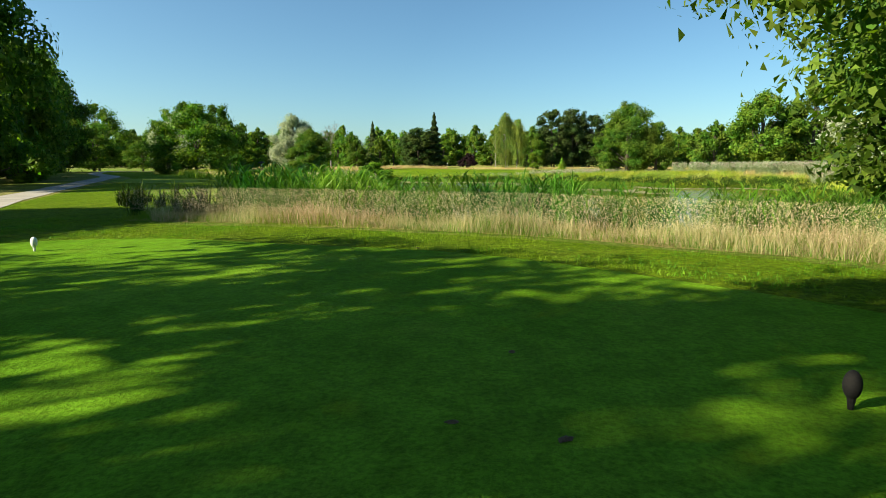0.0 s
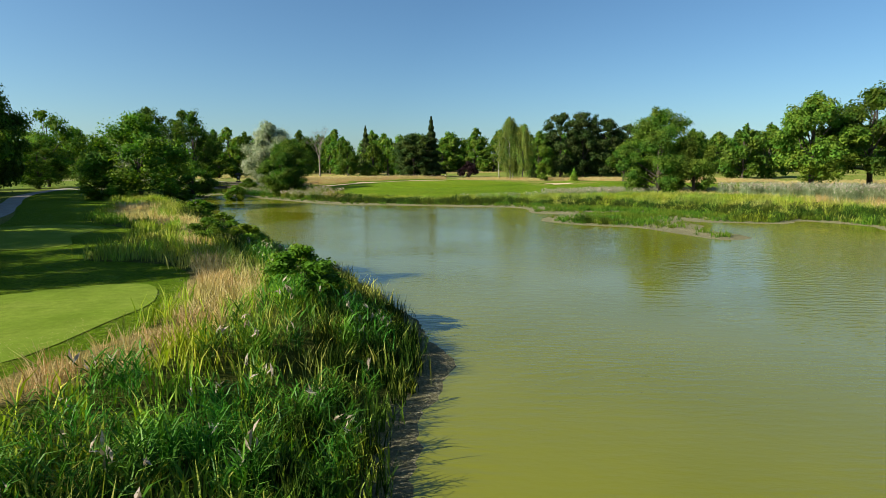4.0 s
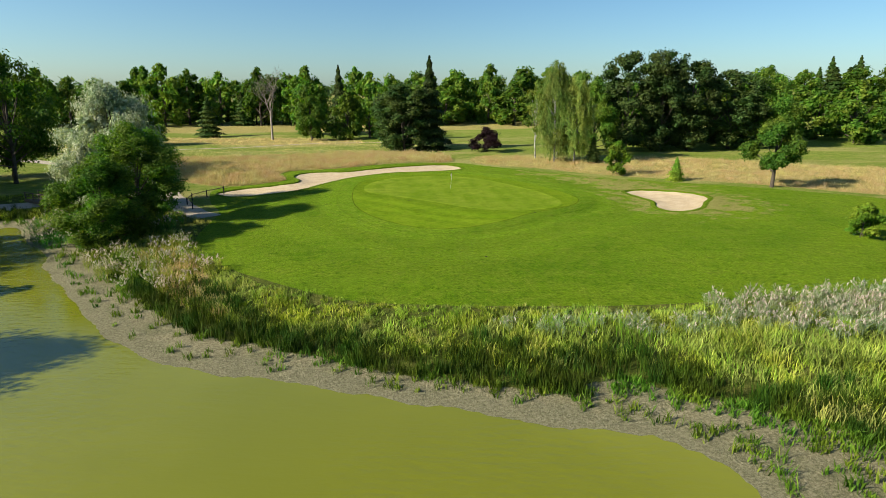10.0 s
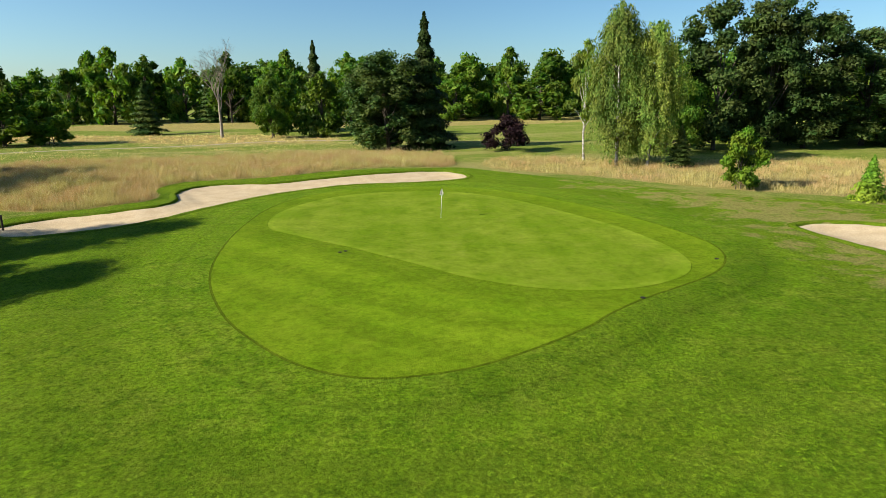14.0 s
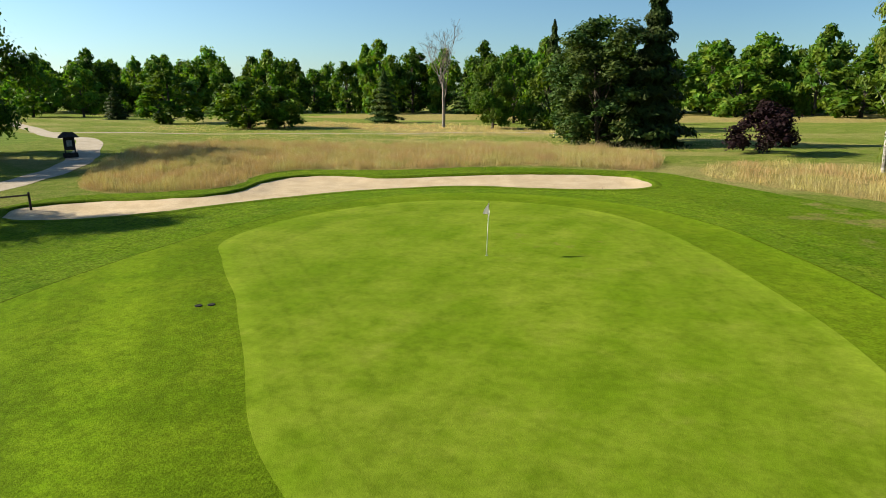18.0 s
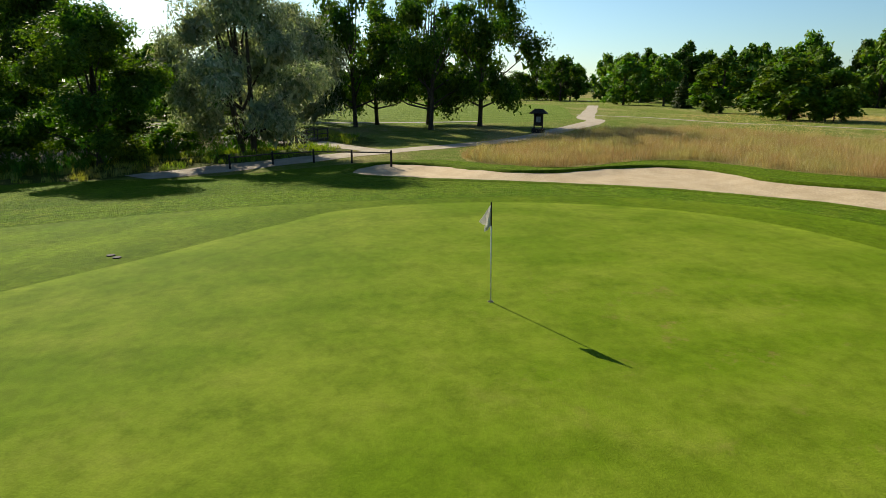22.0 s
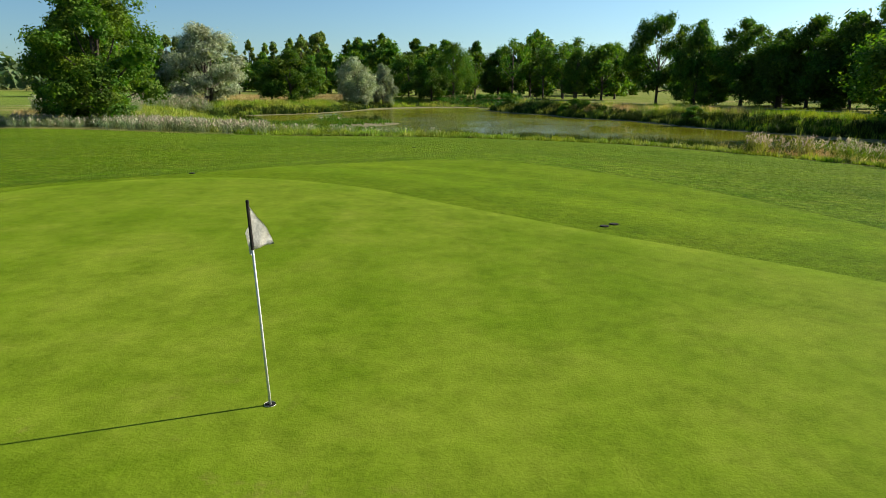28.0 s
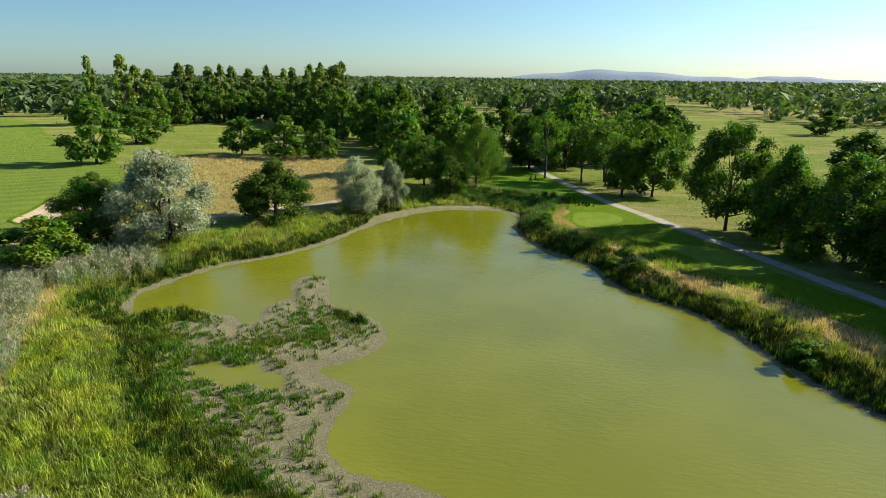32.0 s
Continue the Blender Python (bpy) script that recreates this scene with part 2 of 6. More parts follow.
def ground_material():
    """Rough grass, mown grass, dry meadow and mud, told apart by the zones of the sheet."""
    m, n, l, p = material("golf_course_ground")

    def zone(key):
        a = n.new("ShaderNodeAttribute")
        a.attribute_name = key
        return a.outputs["Fac"]

    def soft(key, scale, amount):
        """The zone's edge, broken up by noise."""
        t = n.new("ShaderNodeMath")
        t.operation = "MULTIPLY_ADD"
        l.new(noise_tex(n, l, scale, 5, 0.7, low=0.25, high=0.75), t.inputs[0])
        t.inputs[1].default_value = amount
        l.new(zone(key), t.inputs[2])
        r = n.new("ShaderNodeMapRange")
        r.inputs["From Min"].default_value, r.inputs["From Max"].default_value = 0.5 + 0.35 * amount, 0.5 + 0.65 * amount
        l.new(t.outputs[0], r.inputs["Value"])
        return r.outputs["Result"]

    broad = noise_tex(n, l, 0.09, 6, 0.65)
    mid = noise_tex(n, l, 0.7, 5, 0.7, low=0.4, high=0.72)
    lawn = mixer(n, l, (0.112, 0.24, 0.005), (0.195, 0.318, 0.012), broad)
    lawn = mixer(n, l, lawn, (0.25, 0.33, 0.03), noise_fac(n, l, mid, 0.0, 0.8))
    lawn = mixer(n, l, lawn, (0.06, 0.15, 0.003), noise_fac(n, l, noise_tex(n, l, 2.2, 6, 0.8, low=0.45, high=0.62), 0.0, 0.8))
    lawn = mixer(n, l, lawn, (0.26, 0.38, 0.02), noise_fac(n, l, noise_tex(n, l, 5.0, 4, 0.75, low=0.5, high=0.7), 0.0, 0.55))
    streak = noise_tex(n, l, 0.5, 3, 0.6, stretch=(0.25, 1.6, 1, 0.3), low=0.42, high=0.68)
    lawn = mixer(n, l, lawn, (0.175, 0.30, 0.014), noise_fac(n, l, streak, 0.0, 0.55))
    lawn = mixer(n, l, lawn, (1.12, 1.13, 1.05), 1.0, "MULTIPLY")
    lawn = mixer(n, l, lawn, ring_bands(n, l, "ring", [(0.0, 0.8), (0.25, 1.16), (1.85, 1.16), (2.05, 0.92), (2.25, 1.18), (3.9, 1.18), (4.6, 0.98), (7.2, 0.96), (7.8, 1.06), (10.4, 1.06), (11.2, 0.95), (14.5, 0.95), (16.0, 1.0)]), 1.0, "MULTIPLY")
    mp = n.new("ShaderNodeMapping")
    mp.inputs["Rotation"].default_value = (0, 0, 0.95)
    l.new(n.new("ShaderNodeNewGeometry").outputs["Position"], mp.inputs["Vector"])
    swath = n.new("ShaderNodeTexWave")
    swath.inputs["Scale"].default_value, swath.inputs["Distortion"].default_value, swath.inputs["Detail Scale"].default_value = 0.06, 1.0, 0.3
    l.new(mp.outputs["Vector"], swath.inputs["Vector"])
    lawn = mixer(n, l, lawn, mixer(n, l, (0.215, 0.315, 0.055), (0.30, 0.395, 0.085), swath.outputs["Fac"]), noise_fac(n, l, zone("pale"), 0.0, 0.8))
    # lawn darkened in a crescent south-east of the apron
    lawn = mixer(n, l, lawn, mixer(n, l, lawn, (0.74, 0.78, 0.72), 1.0, "MULTIPLY"), zone("dark_crescent"))
    lawn = mixer(n, l, lawn, (0.42, 0.36, 0.13), noise_fac(n, l, soft("worn", 0.5, 1.6), 0.0, 0.85))
    dry = mixer(n, l, (0.52, 0.415, 0.14), (0.36, 0.35, 0.09), mid)
    dry = mixer(n, l, dry, (0.54, 0.42, 0.18), noise_tex(n, l, 0.25, 5, 0.7))
    wild = mixer(n, l, (0.22, 0.31, 0.045), (0.38, 0.40, 0.11), mid)
    wild = mixer(n, l, wild, (0.54, 0.45, 0.19), noise_fac(n, l, noise_tex(n, l, 0.06, 5, 0.65, stretch=(0.5, 1.6, 1, 0.2), low=0.47, high=0.64), 0.0, 0.7))
    mud = mixer(n, l, (0.42, 0.37, 0.24), (0.54, 0.48, 0.32), mid)
    mud = mixer(n, l, mud, (0.31, 0.29, 0.18), noise_tex(n, l, 0.35, 5, 0.7, low=0.42, high=0.66))
    mud = mixer(n, l, mud, (0.36, 0.33, 0.215), soft("wet", 0.8, 0.5))
    field = mixer(n, l, (0.15, 0.22, 0.04), (0.46, 0.38, 0.15), noise_tex(n, l, 0.012, 3, 0.5, low=0.38, high=0.56))
    c = mixer(n, l, field, wild, soft("wild", 0.4, 0.3))
    # bank ground: thatch, darkened for the shade between the tussocks
    shaded_thatch = mixer(n, l, (0.10, 0.13, 0.025), (0.22, 0.22, 0.06), mid)
    c = mixer(n, l, c, shaded_thatch, soft("bank", 0.6, 0.5))
    c = mixer(n, l, c, lawn, soft("lawn", 0.8, 0.06))
    c = mixer(n, l, c, dry, soft("dry", 0.5, 0.3))
    c = mixer(n, l, c, mud, soft("mud", 0.9, 0.4))
    fine = noise_tex(n, l, 7, 6, 0.82, low=0.37, high=0.63)
    c = mixer(n, l, [0.0, 0.0, 0.0], c, noise_fac(n, l, fine, 0.42 * TONE, 1.06 * TONE))
    l.new(c, p.inputs["Base Color"])
    p.inputs["Roughness"].default_value = 0.9
    p.inputs["Specular IOR Level"].default_value = 0.03
    p.inputs["Sheen Weight"].default_value = 0.07
    p.inputs["Sheen Tint"].default_value = (0.75, 1.0, 0.10, 1)
    bumped(n, l, p, fine, 1.0, 0.05)
    return m


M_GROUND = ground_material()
M_SAND = plain("bunker_sand", (0.61, 0.475, 0.29), (0.72, 0.575, 0.375), 0.7, 0.95, 0.015, fine=14)
M_GRAVEL = plain("path_gravel", (0.48, 0.41, 0.30), (0.60, 0.52, 0.40), 0.6, 0.95, 0.012, fine=22)
M_ASPHALT = plain("worn_asphalt", (0.42, 0.385, 0.33), (0.54, 0.50, 0.43), 0.5, 0.95, 0.01, fine=24)
M_BARK = plain("bark", (0.075, 0.06, 0.045), (0.15, 0.125, 0.095), 3.0, 0.95, 0.04, stretch=(1, 1, 0.25))
M_BIRCH_BARK = plain("birch_bark", (0.62, 0.60, 0.55), (0.25, 0.23, 0.2), 2.2, 0.8, 0.02, stretch=(0.4, 0.4, 2.0))
M_GREY_BARK = plain("bare_bark", (0.30, 0.25, 0.20), (0.42, 0.37, 0.31), 2.0, 0.9, 0.02)
M_OAK = leafy("oak_leaves", [(0.054, 0.122, 0.014), (0.11, 0.21, 0.023), (0.185, 0.31, 0.041)], 0.44, glow=(1.6, 2.0, 0.42))
M_ASH = leafy("fresh_green_leaves", [(0.07, 0.147, 0.014), (0.122, 0.23, 0.022), (0.2, 0.325, 0.038)], 0.36, glow=(1.6, 1.9, 0.45))
M_WILLOW = leafy("silver_willow_leaves", [(0.26, 0.35, 0.19), (0.46, 0.54, 0.34), (0.72, 0.76, 0.56)], 0.36, spread=0.25, glow=(1.2, 1.3, 0.6))
M_BIRCH = leafy("birch_leaves", [(0.13, 0.22, 0.035), (0.21, 0.31, 0.055), (0.32, 0.42, 0.09)], 0.42)
M_SPRUCE = leafy("spruce_needles", [(0.035, 0.07, 0.012), (0.06, 0.105, 0.018), (0.09, 0.145, 0.026)], 0.2)
M_FIR = leafy("fir_sprays", [(0.035, 0.075, 0.016), (0.065, 0.12, 0.026), (0.11, 0.175, 0.042)], 0.25, spread=0.3)
M_PLUM = leafy("purple_leaves", [(0.018, 0.008, 0.012), (0.032, 0.013, 0.018), (0.05, 0.025, 0.022)], 0.12)
M_BUSH = leafy("shrub_leaves", [(0.10, 0.21, 0.014), (0.17, 0.31, 0.022), (0.25, 0.41, 0.04)], 0.36)
# distance haze put into the far leaves as added blue
M_WOODS = leafy("hazed_woods_leaves", [(0.08, 0.15, 0.06), (0.13, 0.21, 0.085), (0.19, 0.28, 0.11)], 0.3)
M_REED = leafy("reed_leaves", [(0.038, 0.165, 0.012), (0.085, 0.28, 0.022), (0.19, 0.44, 0.06)], 0.32, spread=0.08, gloss=0.42, blotch=0.42, glow=(1.0, 1.25, 0.4), second=((0.22, 0.42, 0.03), 0.35, 0.5))
M_REED_PALE = leafy("pale_reed_leaves", [(0.23, 0.33, 0.15), (0.34, 0.43, 0.22), (0.48, 0.54, 0.33)], 0.35, spread=0.08, gloss=0.5, blotch=0.75, glow=(1.1, 1.2, 0.6))
M_RUSH = leafy("rush_stems", [(0.030, 0.075, 0.005), (0.055, 0.12, 0.008), (0.105, 0.19, 0.014)], 0.12, blotch=0.45)
M_DRY_PALE = leafy("pale_dry_grass_blades", [(0.48, 0.40, 0.17), (0.68, 0.57, 0.29), (0.86, 0.76, 0.45)], 0.38, spread=0.1, gloss=0.8, blotch=0.6, glow=(1.0, 0.97, 0.85))
M_PLUME = leafy("reed_plumes", [(0.54, 0.45, 0.34), (0.66, 0.57, 0.46), (0.78, 0.70, 0.59)], 0.4, spread=0.08, gloss=0.7, blotch=0.85, glow=(1.1, 1.05, 0.9))
M_SEED = leafy("grass_seed_heads", [(0.66, 0.54, 0.32), (0.82, 0.69, 0.44), (0.96, 0.84, 0.6)], 0.45, gloss=0.8, glow=(1.1, 1.05, 0.9))
M_BANK = leafy("bank_grass_blades", [(0.18, 0.37, 0.02), (0.36, 0.53, 0.035), (0.56, 0.66, 0.11)], 0.4, blotch=0.5, glow=(1.15, 1.2, 0.4), second=((0.72, 0.62, 0.25), 0.13, 0.55))
M_DRY = leafy("dry_grass_blades", [(0.58, 0.44, 0.14), (0.76, 0.61, 0.24), (0.92, 0.80, 0.42)], 0.4, gloss=0.8, blotch=0.72, glow=(1.1, 1.07, 0.8))
M_ROUGH = leafy("rough_grass_blades", [(0.11, 0.27, 0.013), (0.18, 0.37, 0.022), (0.27, 0.46, 0.04)], 0.4)
M_TUFT = leafy("mud_plant_leaves", [(0.075, 0.165, 0.011), (0.135, 0.26, 0.018), (0.225, 0.36, 0.04)], 0.35, spread=0.08, glow=(1.2, 1.3, 0.4))
M_HERB = leafy("bank_herb_leaves", [(0.11, 0.24, 0.015), (0.26, 0.42, 0.028), (0.48, 0.60, 0.08)], 0.34, blotch=0.4, glow=(1.1, 1.2, 0.4), second=((0.42, 0.34, 0.14), 0.3, 0.6))
M_WHITE = plain("white_paint", (1.08, 1.08, 1.06), (1.0, 1.0, 0.98), 4, 0.4)
M_CLOTH = plain("flag_cloth", (1.05, 1.02, 0.95), (0.86, 0.85, 0.8), 5, 0.8)
M_BLACK = plain("black_paint", (0.010, 0.010, 0.010), (0.02, 0.018, 0.016), 6, 0.85)
M_WOOD = plain("weathered_wood", (0.10, 0.075, 0.05), (0.17, 0.13, 0.095), 5, 0.85, 0.01, stretch=(1, 1, 0.3))
M_DARK_WOOD = plain("dark_stained_wood", (0.03, 0.024, 0.02), (0.055, 0.045, 0.036), 4, 0.8, 0.01)
M_GREY = plain("grey_print", (0.30, 0.32, 0.30), (0.5, 0.5, 0.46), 6, 0.6)
M_SOIL = plain("bare_soil", (0.12, 0.075, 0.045), (0.2, 0.135, 0.085), 18, 0.95, 0.01)
# blue-grey of distance haze put into the ridge's base colour
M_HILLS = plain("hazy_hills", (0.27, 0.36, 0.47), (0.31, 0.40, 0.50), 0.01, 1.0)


def water_material():
    m, n, l, p = material("pond_water")
    c = mixer(n, l, toned((0.168, 0.184, 0.008)), toned((0.205, 0.218, 0.013)), noise_tex(n, l, 0.05, 3))
    l.new(c, p.inputs["Base Color"])
    l.new(noise_fac(n, l, noise_tex(n, l, 0.045, 3, 0.55, low=0.35, high=0.6), 0.05, 0.17), p.inputs["Roughness"])
    p.inputs["IOR"].default_value = 1.45
    w = noise_tex(n, l, 1.6, 3, 0.55, stretch=(0.55, 1.5, 1, 0.35), low=0.2, high=0.8)
    calm = noise_tex(n, l, 0.07, 3, 0.5, low=0.35, high=0.65)
    k = n.new("ShaderNodeMath")
    k.operation = "MULTIPLY"
    l.new(w, k.inputs[0])
    l.new(noise_fac(n, l, calm, 0.25, 1.0), k.inputs[1])
    bumped(n, l, p, k.outputs[0], 0.3, 0.06)
    return m


M_WATER = water_material()


# ---- mesh helpers ----
def mesh_np(name, verts, tris, quads=None):
    """A mesh from arrays of corners, triangles and quads."""
    me = bpy.data.meshes.new(name)
    v = np.asarray(verts, np.float32)
    t = np.asarray(tris if tris is not None and len(tris) else np.zeros((0, 3)), np.int32)
    q = np.asarray(quads if quads is not None and len(quads) else np.zeros((0, 4)), np.int32)
    me.vertices.add(len(v))
    me.vertices.foreach_set("co", v.ravel())
    me.loops.add(t.size + q.size)
    me.loops.foreach_set("vertex_index", np.concatenate([t.ravel(), q.ravel()]))
    me.polygons.add(len(t) + len(q))
    me.polygons.foreach_set("loop_start", np.concatenate([np.arange(len(t)) * 3, t.size + np.arange(len(q)) * 4]).astype(np.int32))
    me.update(calc_edges=True)
    return me


def link(name, me, mat, parent=None, label=""):
    me.materials.clear()
    me.materials.append(mat)
    ob = new(name, me)
    if parent:
        ob.parent = parent
    if label:
        ob["label"] = label
    return ob


def part(name, bm, mat, parent=None, label="", smooth=False):
    """Links a bmesh as one mesh object under a thing or a part."""
    me = bpy.data.meshes.new(name)
    bmesh.ops.recalc_face_normals(bm, faces=bm.faces)
    bm.to_mesh(me)
    bm.free()
    if smooth:
        for f in me.polygons:
            f.use_smooth = True
    return link(name, me, mat, parent, label)


def thing(name, place, label, category, group="", turn=0.0):
    e = new(name)
    e.matrix_world = pose(*place, 0, 0, turn)
    return tagged(e, label, category, group)


def box(bm, size, at, turn=(0, 0, 0), bevel=0.0):
    m = Matrix.Translation(at) @ Euler([radians(a) for a in turn]).to_matrix().to_4x4() @ Matrix.Diagonal((*size, 1))
    g = bmesh.ops.create_cube(bm, size=1, matrix=m)
    if bevel:
        bmesh.ops.bevel(bm, geom=list({e for v in g["verts"] for e in v.link_edges}), offset=bevel, segments=2, affect="EDGES")
    return bm


def tube(bm, points, radii, sides=8, cap=True):
    """A tapered tube through points."""
    rings = []
    for i, p in enumerate(points):
        p = Vector(p)
        d = (Vector(points[min(i + 1, len(points) - 1)]) - Vector(points[max(i - 1, 0)])).normalized()
        a = d.orthogonal().normalized()
        b = d.cross(a)
        rings.append([bm.verts.new(p + radii[i] * (math.cos(k * math.tau / sides) * a + math.sin(k * math.tau / sides) * b)) for k in range(sides)])
    for r, s in zip(rings, rings[1:]):
        for k in range(sides):
            bm.faces.new((r[k], r[(k + 1) % sides], s[(k + 1) % sides], s[k]))
    if cap:
        bm.faces.new(rings[0][::-1])
        bm.faces.new(rings[-1])
    return bm


def tube_arrays(points, radii, sides=6):
    """The same as arrays, for trunks and limbs."""
    pts = np.asarray(points, float)
    d = np.gradient(pts, axis=0)
    d /= np.linalg.norm(d, axis=1)[:, None] + 1e-9
    a = np.cross(d, (0.31, 0.95, 0.05))
    a /= np.linalg.norm(a, axis=1)[:, None] + 1e-9
    b = np.cross(d, a)
    ang = np.arange(sides) * math.tau / sides
    v = pts[:, None] + np.asarray(radii)[:, None, None] * (np.cos(ang)[None, :, None] * a[:, None] + np.sin(ang)[None, :, None] * b[:, None])
    n = len(pts)
    i, k = np.meshgrid(np.arange(n - 1), np.arange(sides), indexing="ij")
    q = np.stack([i * sides + k, i * sides + (k + 1) % sides, (i + 1) * sides + (k + 1) % sides, (i + 1) * sides + k], -1).reshape(-1, 4)
    return v.reshape(-1, 3), q


# ---- the plan, in metres: the water lies at z = 0, the tee at the origin, the green to the north ----
def smooth_loop(pts, n=4):
    """A closed Catmull-Rom curve through the points."""
    p = np.asarray(pts, float)
    a, b, c, d = np.roll(p, 1, 0), p, np.roll(p, -1, 0), np.roll(p, -2, 0)
    out = []
    for u in np.arange(n) / n:
        out.append(0.5 * (2 * b + (c - a) * u + (2 * a - 5 * b + 4 * c - d) * u * u + (3 * b - a - 3 * c + d) * u ** 3))
    return np.stack(out, 1).reshape(-1, 2)


def smooth_line(pts, n=6):
    p = np.asarray(pts, float)
    p = np.vstack([2 * p[0] - p[1], p, 2 * p[-1] - p[-2]])
    a, b, c, d = p[:-3], p[1:-2], p[2:-1], p[3:]
    out = [0.5 * (2 * b + (c - a) * u + (2 * a - 5 * b + 4 * c - d) * u * u + (3 * b - a - 3 * c + d) * u ** 3) for u in np.arange(n) / n]
    return np.vstack([np.stack(out, 1).reshape(-1, 2), p[-2]])


def ribbon(pts, width, rng=None):
    """The outline of a path of that width along a line."""
    c = smooth_line(pts)
    d = np.gradient(c, axis=0)
    d /= np.linalg.norm(d, axis=1)[:, None]
    nrm = np.stack([-d[:, 1], d[:, 0]], 1)
    w = width / 2 * (1 + 0.08 * np.sin(np.arange(len(c)) * 1.3))[:, None]
    return np.vstack([c + nrm * w, (c - nrm * w)[::-1]])


def signed(poly, x, y):
    """The signed distance to a closed outline: negative inside."""
    best = np.full(x.shape, 1e12)
    inside = np.zeros(x.shape, bool)
    for (ax, ay), (bx, by) in zip(poly, np.roll(poly, -1, 0)):
        ex, ey = bx - ax, by - ay
        wx, wy = x - ax, y - ay
        u = np.clip((wx * ex + wy * ey) / (ex * ex + ey * ey + 1e-12), 0, 1)
        best = np.minimum(best, (wx - u * ex) ** 2 + (wy - u * ey) ** 2)
        if ey:
            cross = ((ay > y) != (by > y)) & (x < ex * (y - ay) / ey + ax)
            inside ^= cross
    r = np.sqrt(best)
    return np.where(inside, -r, r)


def ramp01(v, a, b):
    u = np.clip((v - a) / (b - a), 0, 1)
    return u * u * (3 - 2 * u)


POND = smooth_loop([(15, 27.6), (8, 26.5), (3, 26.8), (0.0, 30.5), (-0.5, 35), (0.4, 39.5), (-1.0, 45.5), (-4, 53.5), (-8.5, 59.6), (-11.4, 63), (-12.3, 68.5), (-15.2, 74),
                    (-21, 79.5), (-23.8, 86.5), (-26.6, 94.5), (-29.8, 100.5), (-33, 106), (-35, 112), (-38.5, 116.5), (-41, 124), (-45.5, 136), (-47.5, 146), (-50.5, 156),
                    (-47.5, 157.5), (-42, 151), (-37, 146), (-34.3, 141.5), (-29, 135.3), (-22, 127.5), (-17, 123), (-12, 121), (-7.4, 119.8), (-3, 118.4), (1.1, 117.1),
                    (5, 115.8), (8.8, 115), (10.6, 114.5), (13.2, 110.8), (13.6, 107.6), (13.0, 103.4), (16.6, 101), (17.9, 99.6), (16, 98), (13.7, 95.8), (12.9, 92.5), (13.8, 89.3),
                    (16.3, 86.7), (20, 84.6), (22.4, 81.5), (23.4, 77), (24.8, 73.8), (26.6, 74), (27.4, 76.6), (26, 82), (27.3, 86), (26.8, 90.2), (28.4, 91), (31.3, 89.4), (37, 87.4), (41, 90.6), (44, 87.5), (45, 82), (43, 76), (39.5, 70), (34.5, 64.5),
                    (29.5, 55), (26.5, 44), (21, 33.5)], 3)
FLAT = smooth_loop([(8, 117.5), (13, 112), (13.5, 104), (12.5, 98), (13, 91), (20, 86), (22, 76), (26, 74), (29, 80), (31, 89.5), (37, 91.5), (34, 97), (30, 104), (24, 110), (16, 115.5), (10, 119)])
POOL = smooth_loop([(18.6, 103.2), (19.8, 101), (21.5, 100.7), (22.8, 99.2), (24.6, 100.3), (26.6, 99.4), (28.8, 101.6), (27.3, 102.5), (27.9, 104), (25.4, 103.4), (23.4, 104.8), (21.6, 103.3), (20.2, 104.4)])
GREEN = smooth_loop([(-9.9, 170.2), (-10.8, 173.5), (-10.6, 177.2), (-9.2, 181), (-6.6, 183.9), (-2.5, 185.3), (2, 184.8), (5.6, 182), (8.3, 178.4), (10.7, 174.3), (12.7, 170.3),
                     (13.9, 166.6), (14.3, 164.2), (14.2, 162), (13.5, 160.2), (12.3, 158.9), (10.7, 157.9), (8.6, 157.4), (6.4, 157.6), (4.6, 158.3), (2.5, 159.6), (0.1, 161.8),
                     (-2.1, 163.7), (-3.8, 165.2), (-5.9, 166.75), (-7.8, 168.3)], 5)
APRON = smooth_loop([(-9.3, 159.0), (-7.2, 155.0), (-5.3, 152.5), (-2.8, 150.1), (-0.35, 149.1), (2.3, 149.6), (4.4, 150.8), (7.2, 153.1), (8.4, 154.5), (10.3, 156.4), (15.0, 160.6),
                     (16.75, 165.1), (15.8, 170), (13.6, 175.5), (11, 180), (8, 184.2), (3.5, 187.5), (-2.5, 188.4), (-7.9, 186.6), (-10.8, 183), (-12.1, 177.8), (-11.8, 170.2),
                     (-10.7, 163.4)], 5)
BUNKER_LONG = smooth_loop([(-30.7, 172.6), (-29.8, 175), (-28, 176.8), (-25.5, 177.6), (-23, 178.6), (-21.5, 180.2), (-21.8, 183), (-23.3, 186), (-23.6, 188.6), (-22.5, 190.7),
                           (-20, 192), (-16, 192.3), (-11.8, 195), (-6.5, 198), (-2, 200.3), (0.7, 200.5), (2.8, 198), (2.9, 195.2), (0.5, 192.8), (-3.5, 191.2), (-8.4, 190.2),
                           (-12, 187.4), (-14.5, 184.8), (-16.6, 180.6), (-18, 177), (-19, 173.8), (-21, 171.4), (-24, 170.6), (-28, 170.6)])
BUNKER_SMALL = smooth_loop([(24.4, 171.4), (26, 172.6), (28.1, 172.5), (31.3, 170.2), (32.8, 167.4), (32.6, 164.5), (31, 161.8), (29.3, 158.6), (27.3, 157.2), (25.6, 157.7), (25.1, 160.7),
                            (26, 164.3), (25.4, 167.5)])
BUNKER_FAR = smooth_loop([(84, 58), (87, 50), (91, 38), (84, 37), (79, 45), (72, 56), (76, 60)])
BUNKER_FURTHER = smooth_loop([(136, 8), (143, 7), (147, 12), (140, 15), (134, 13)])
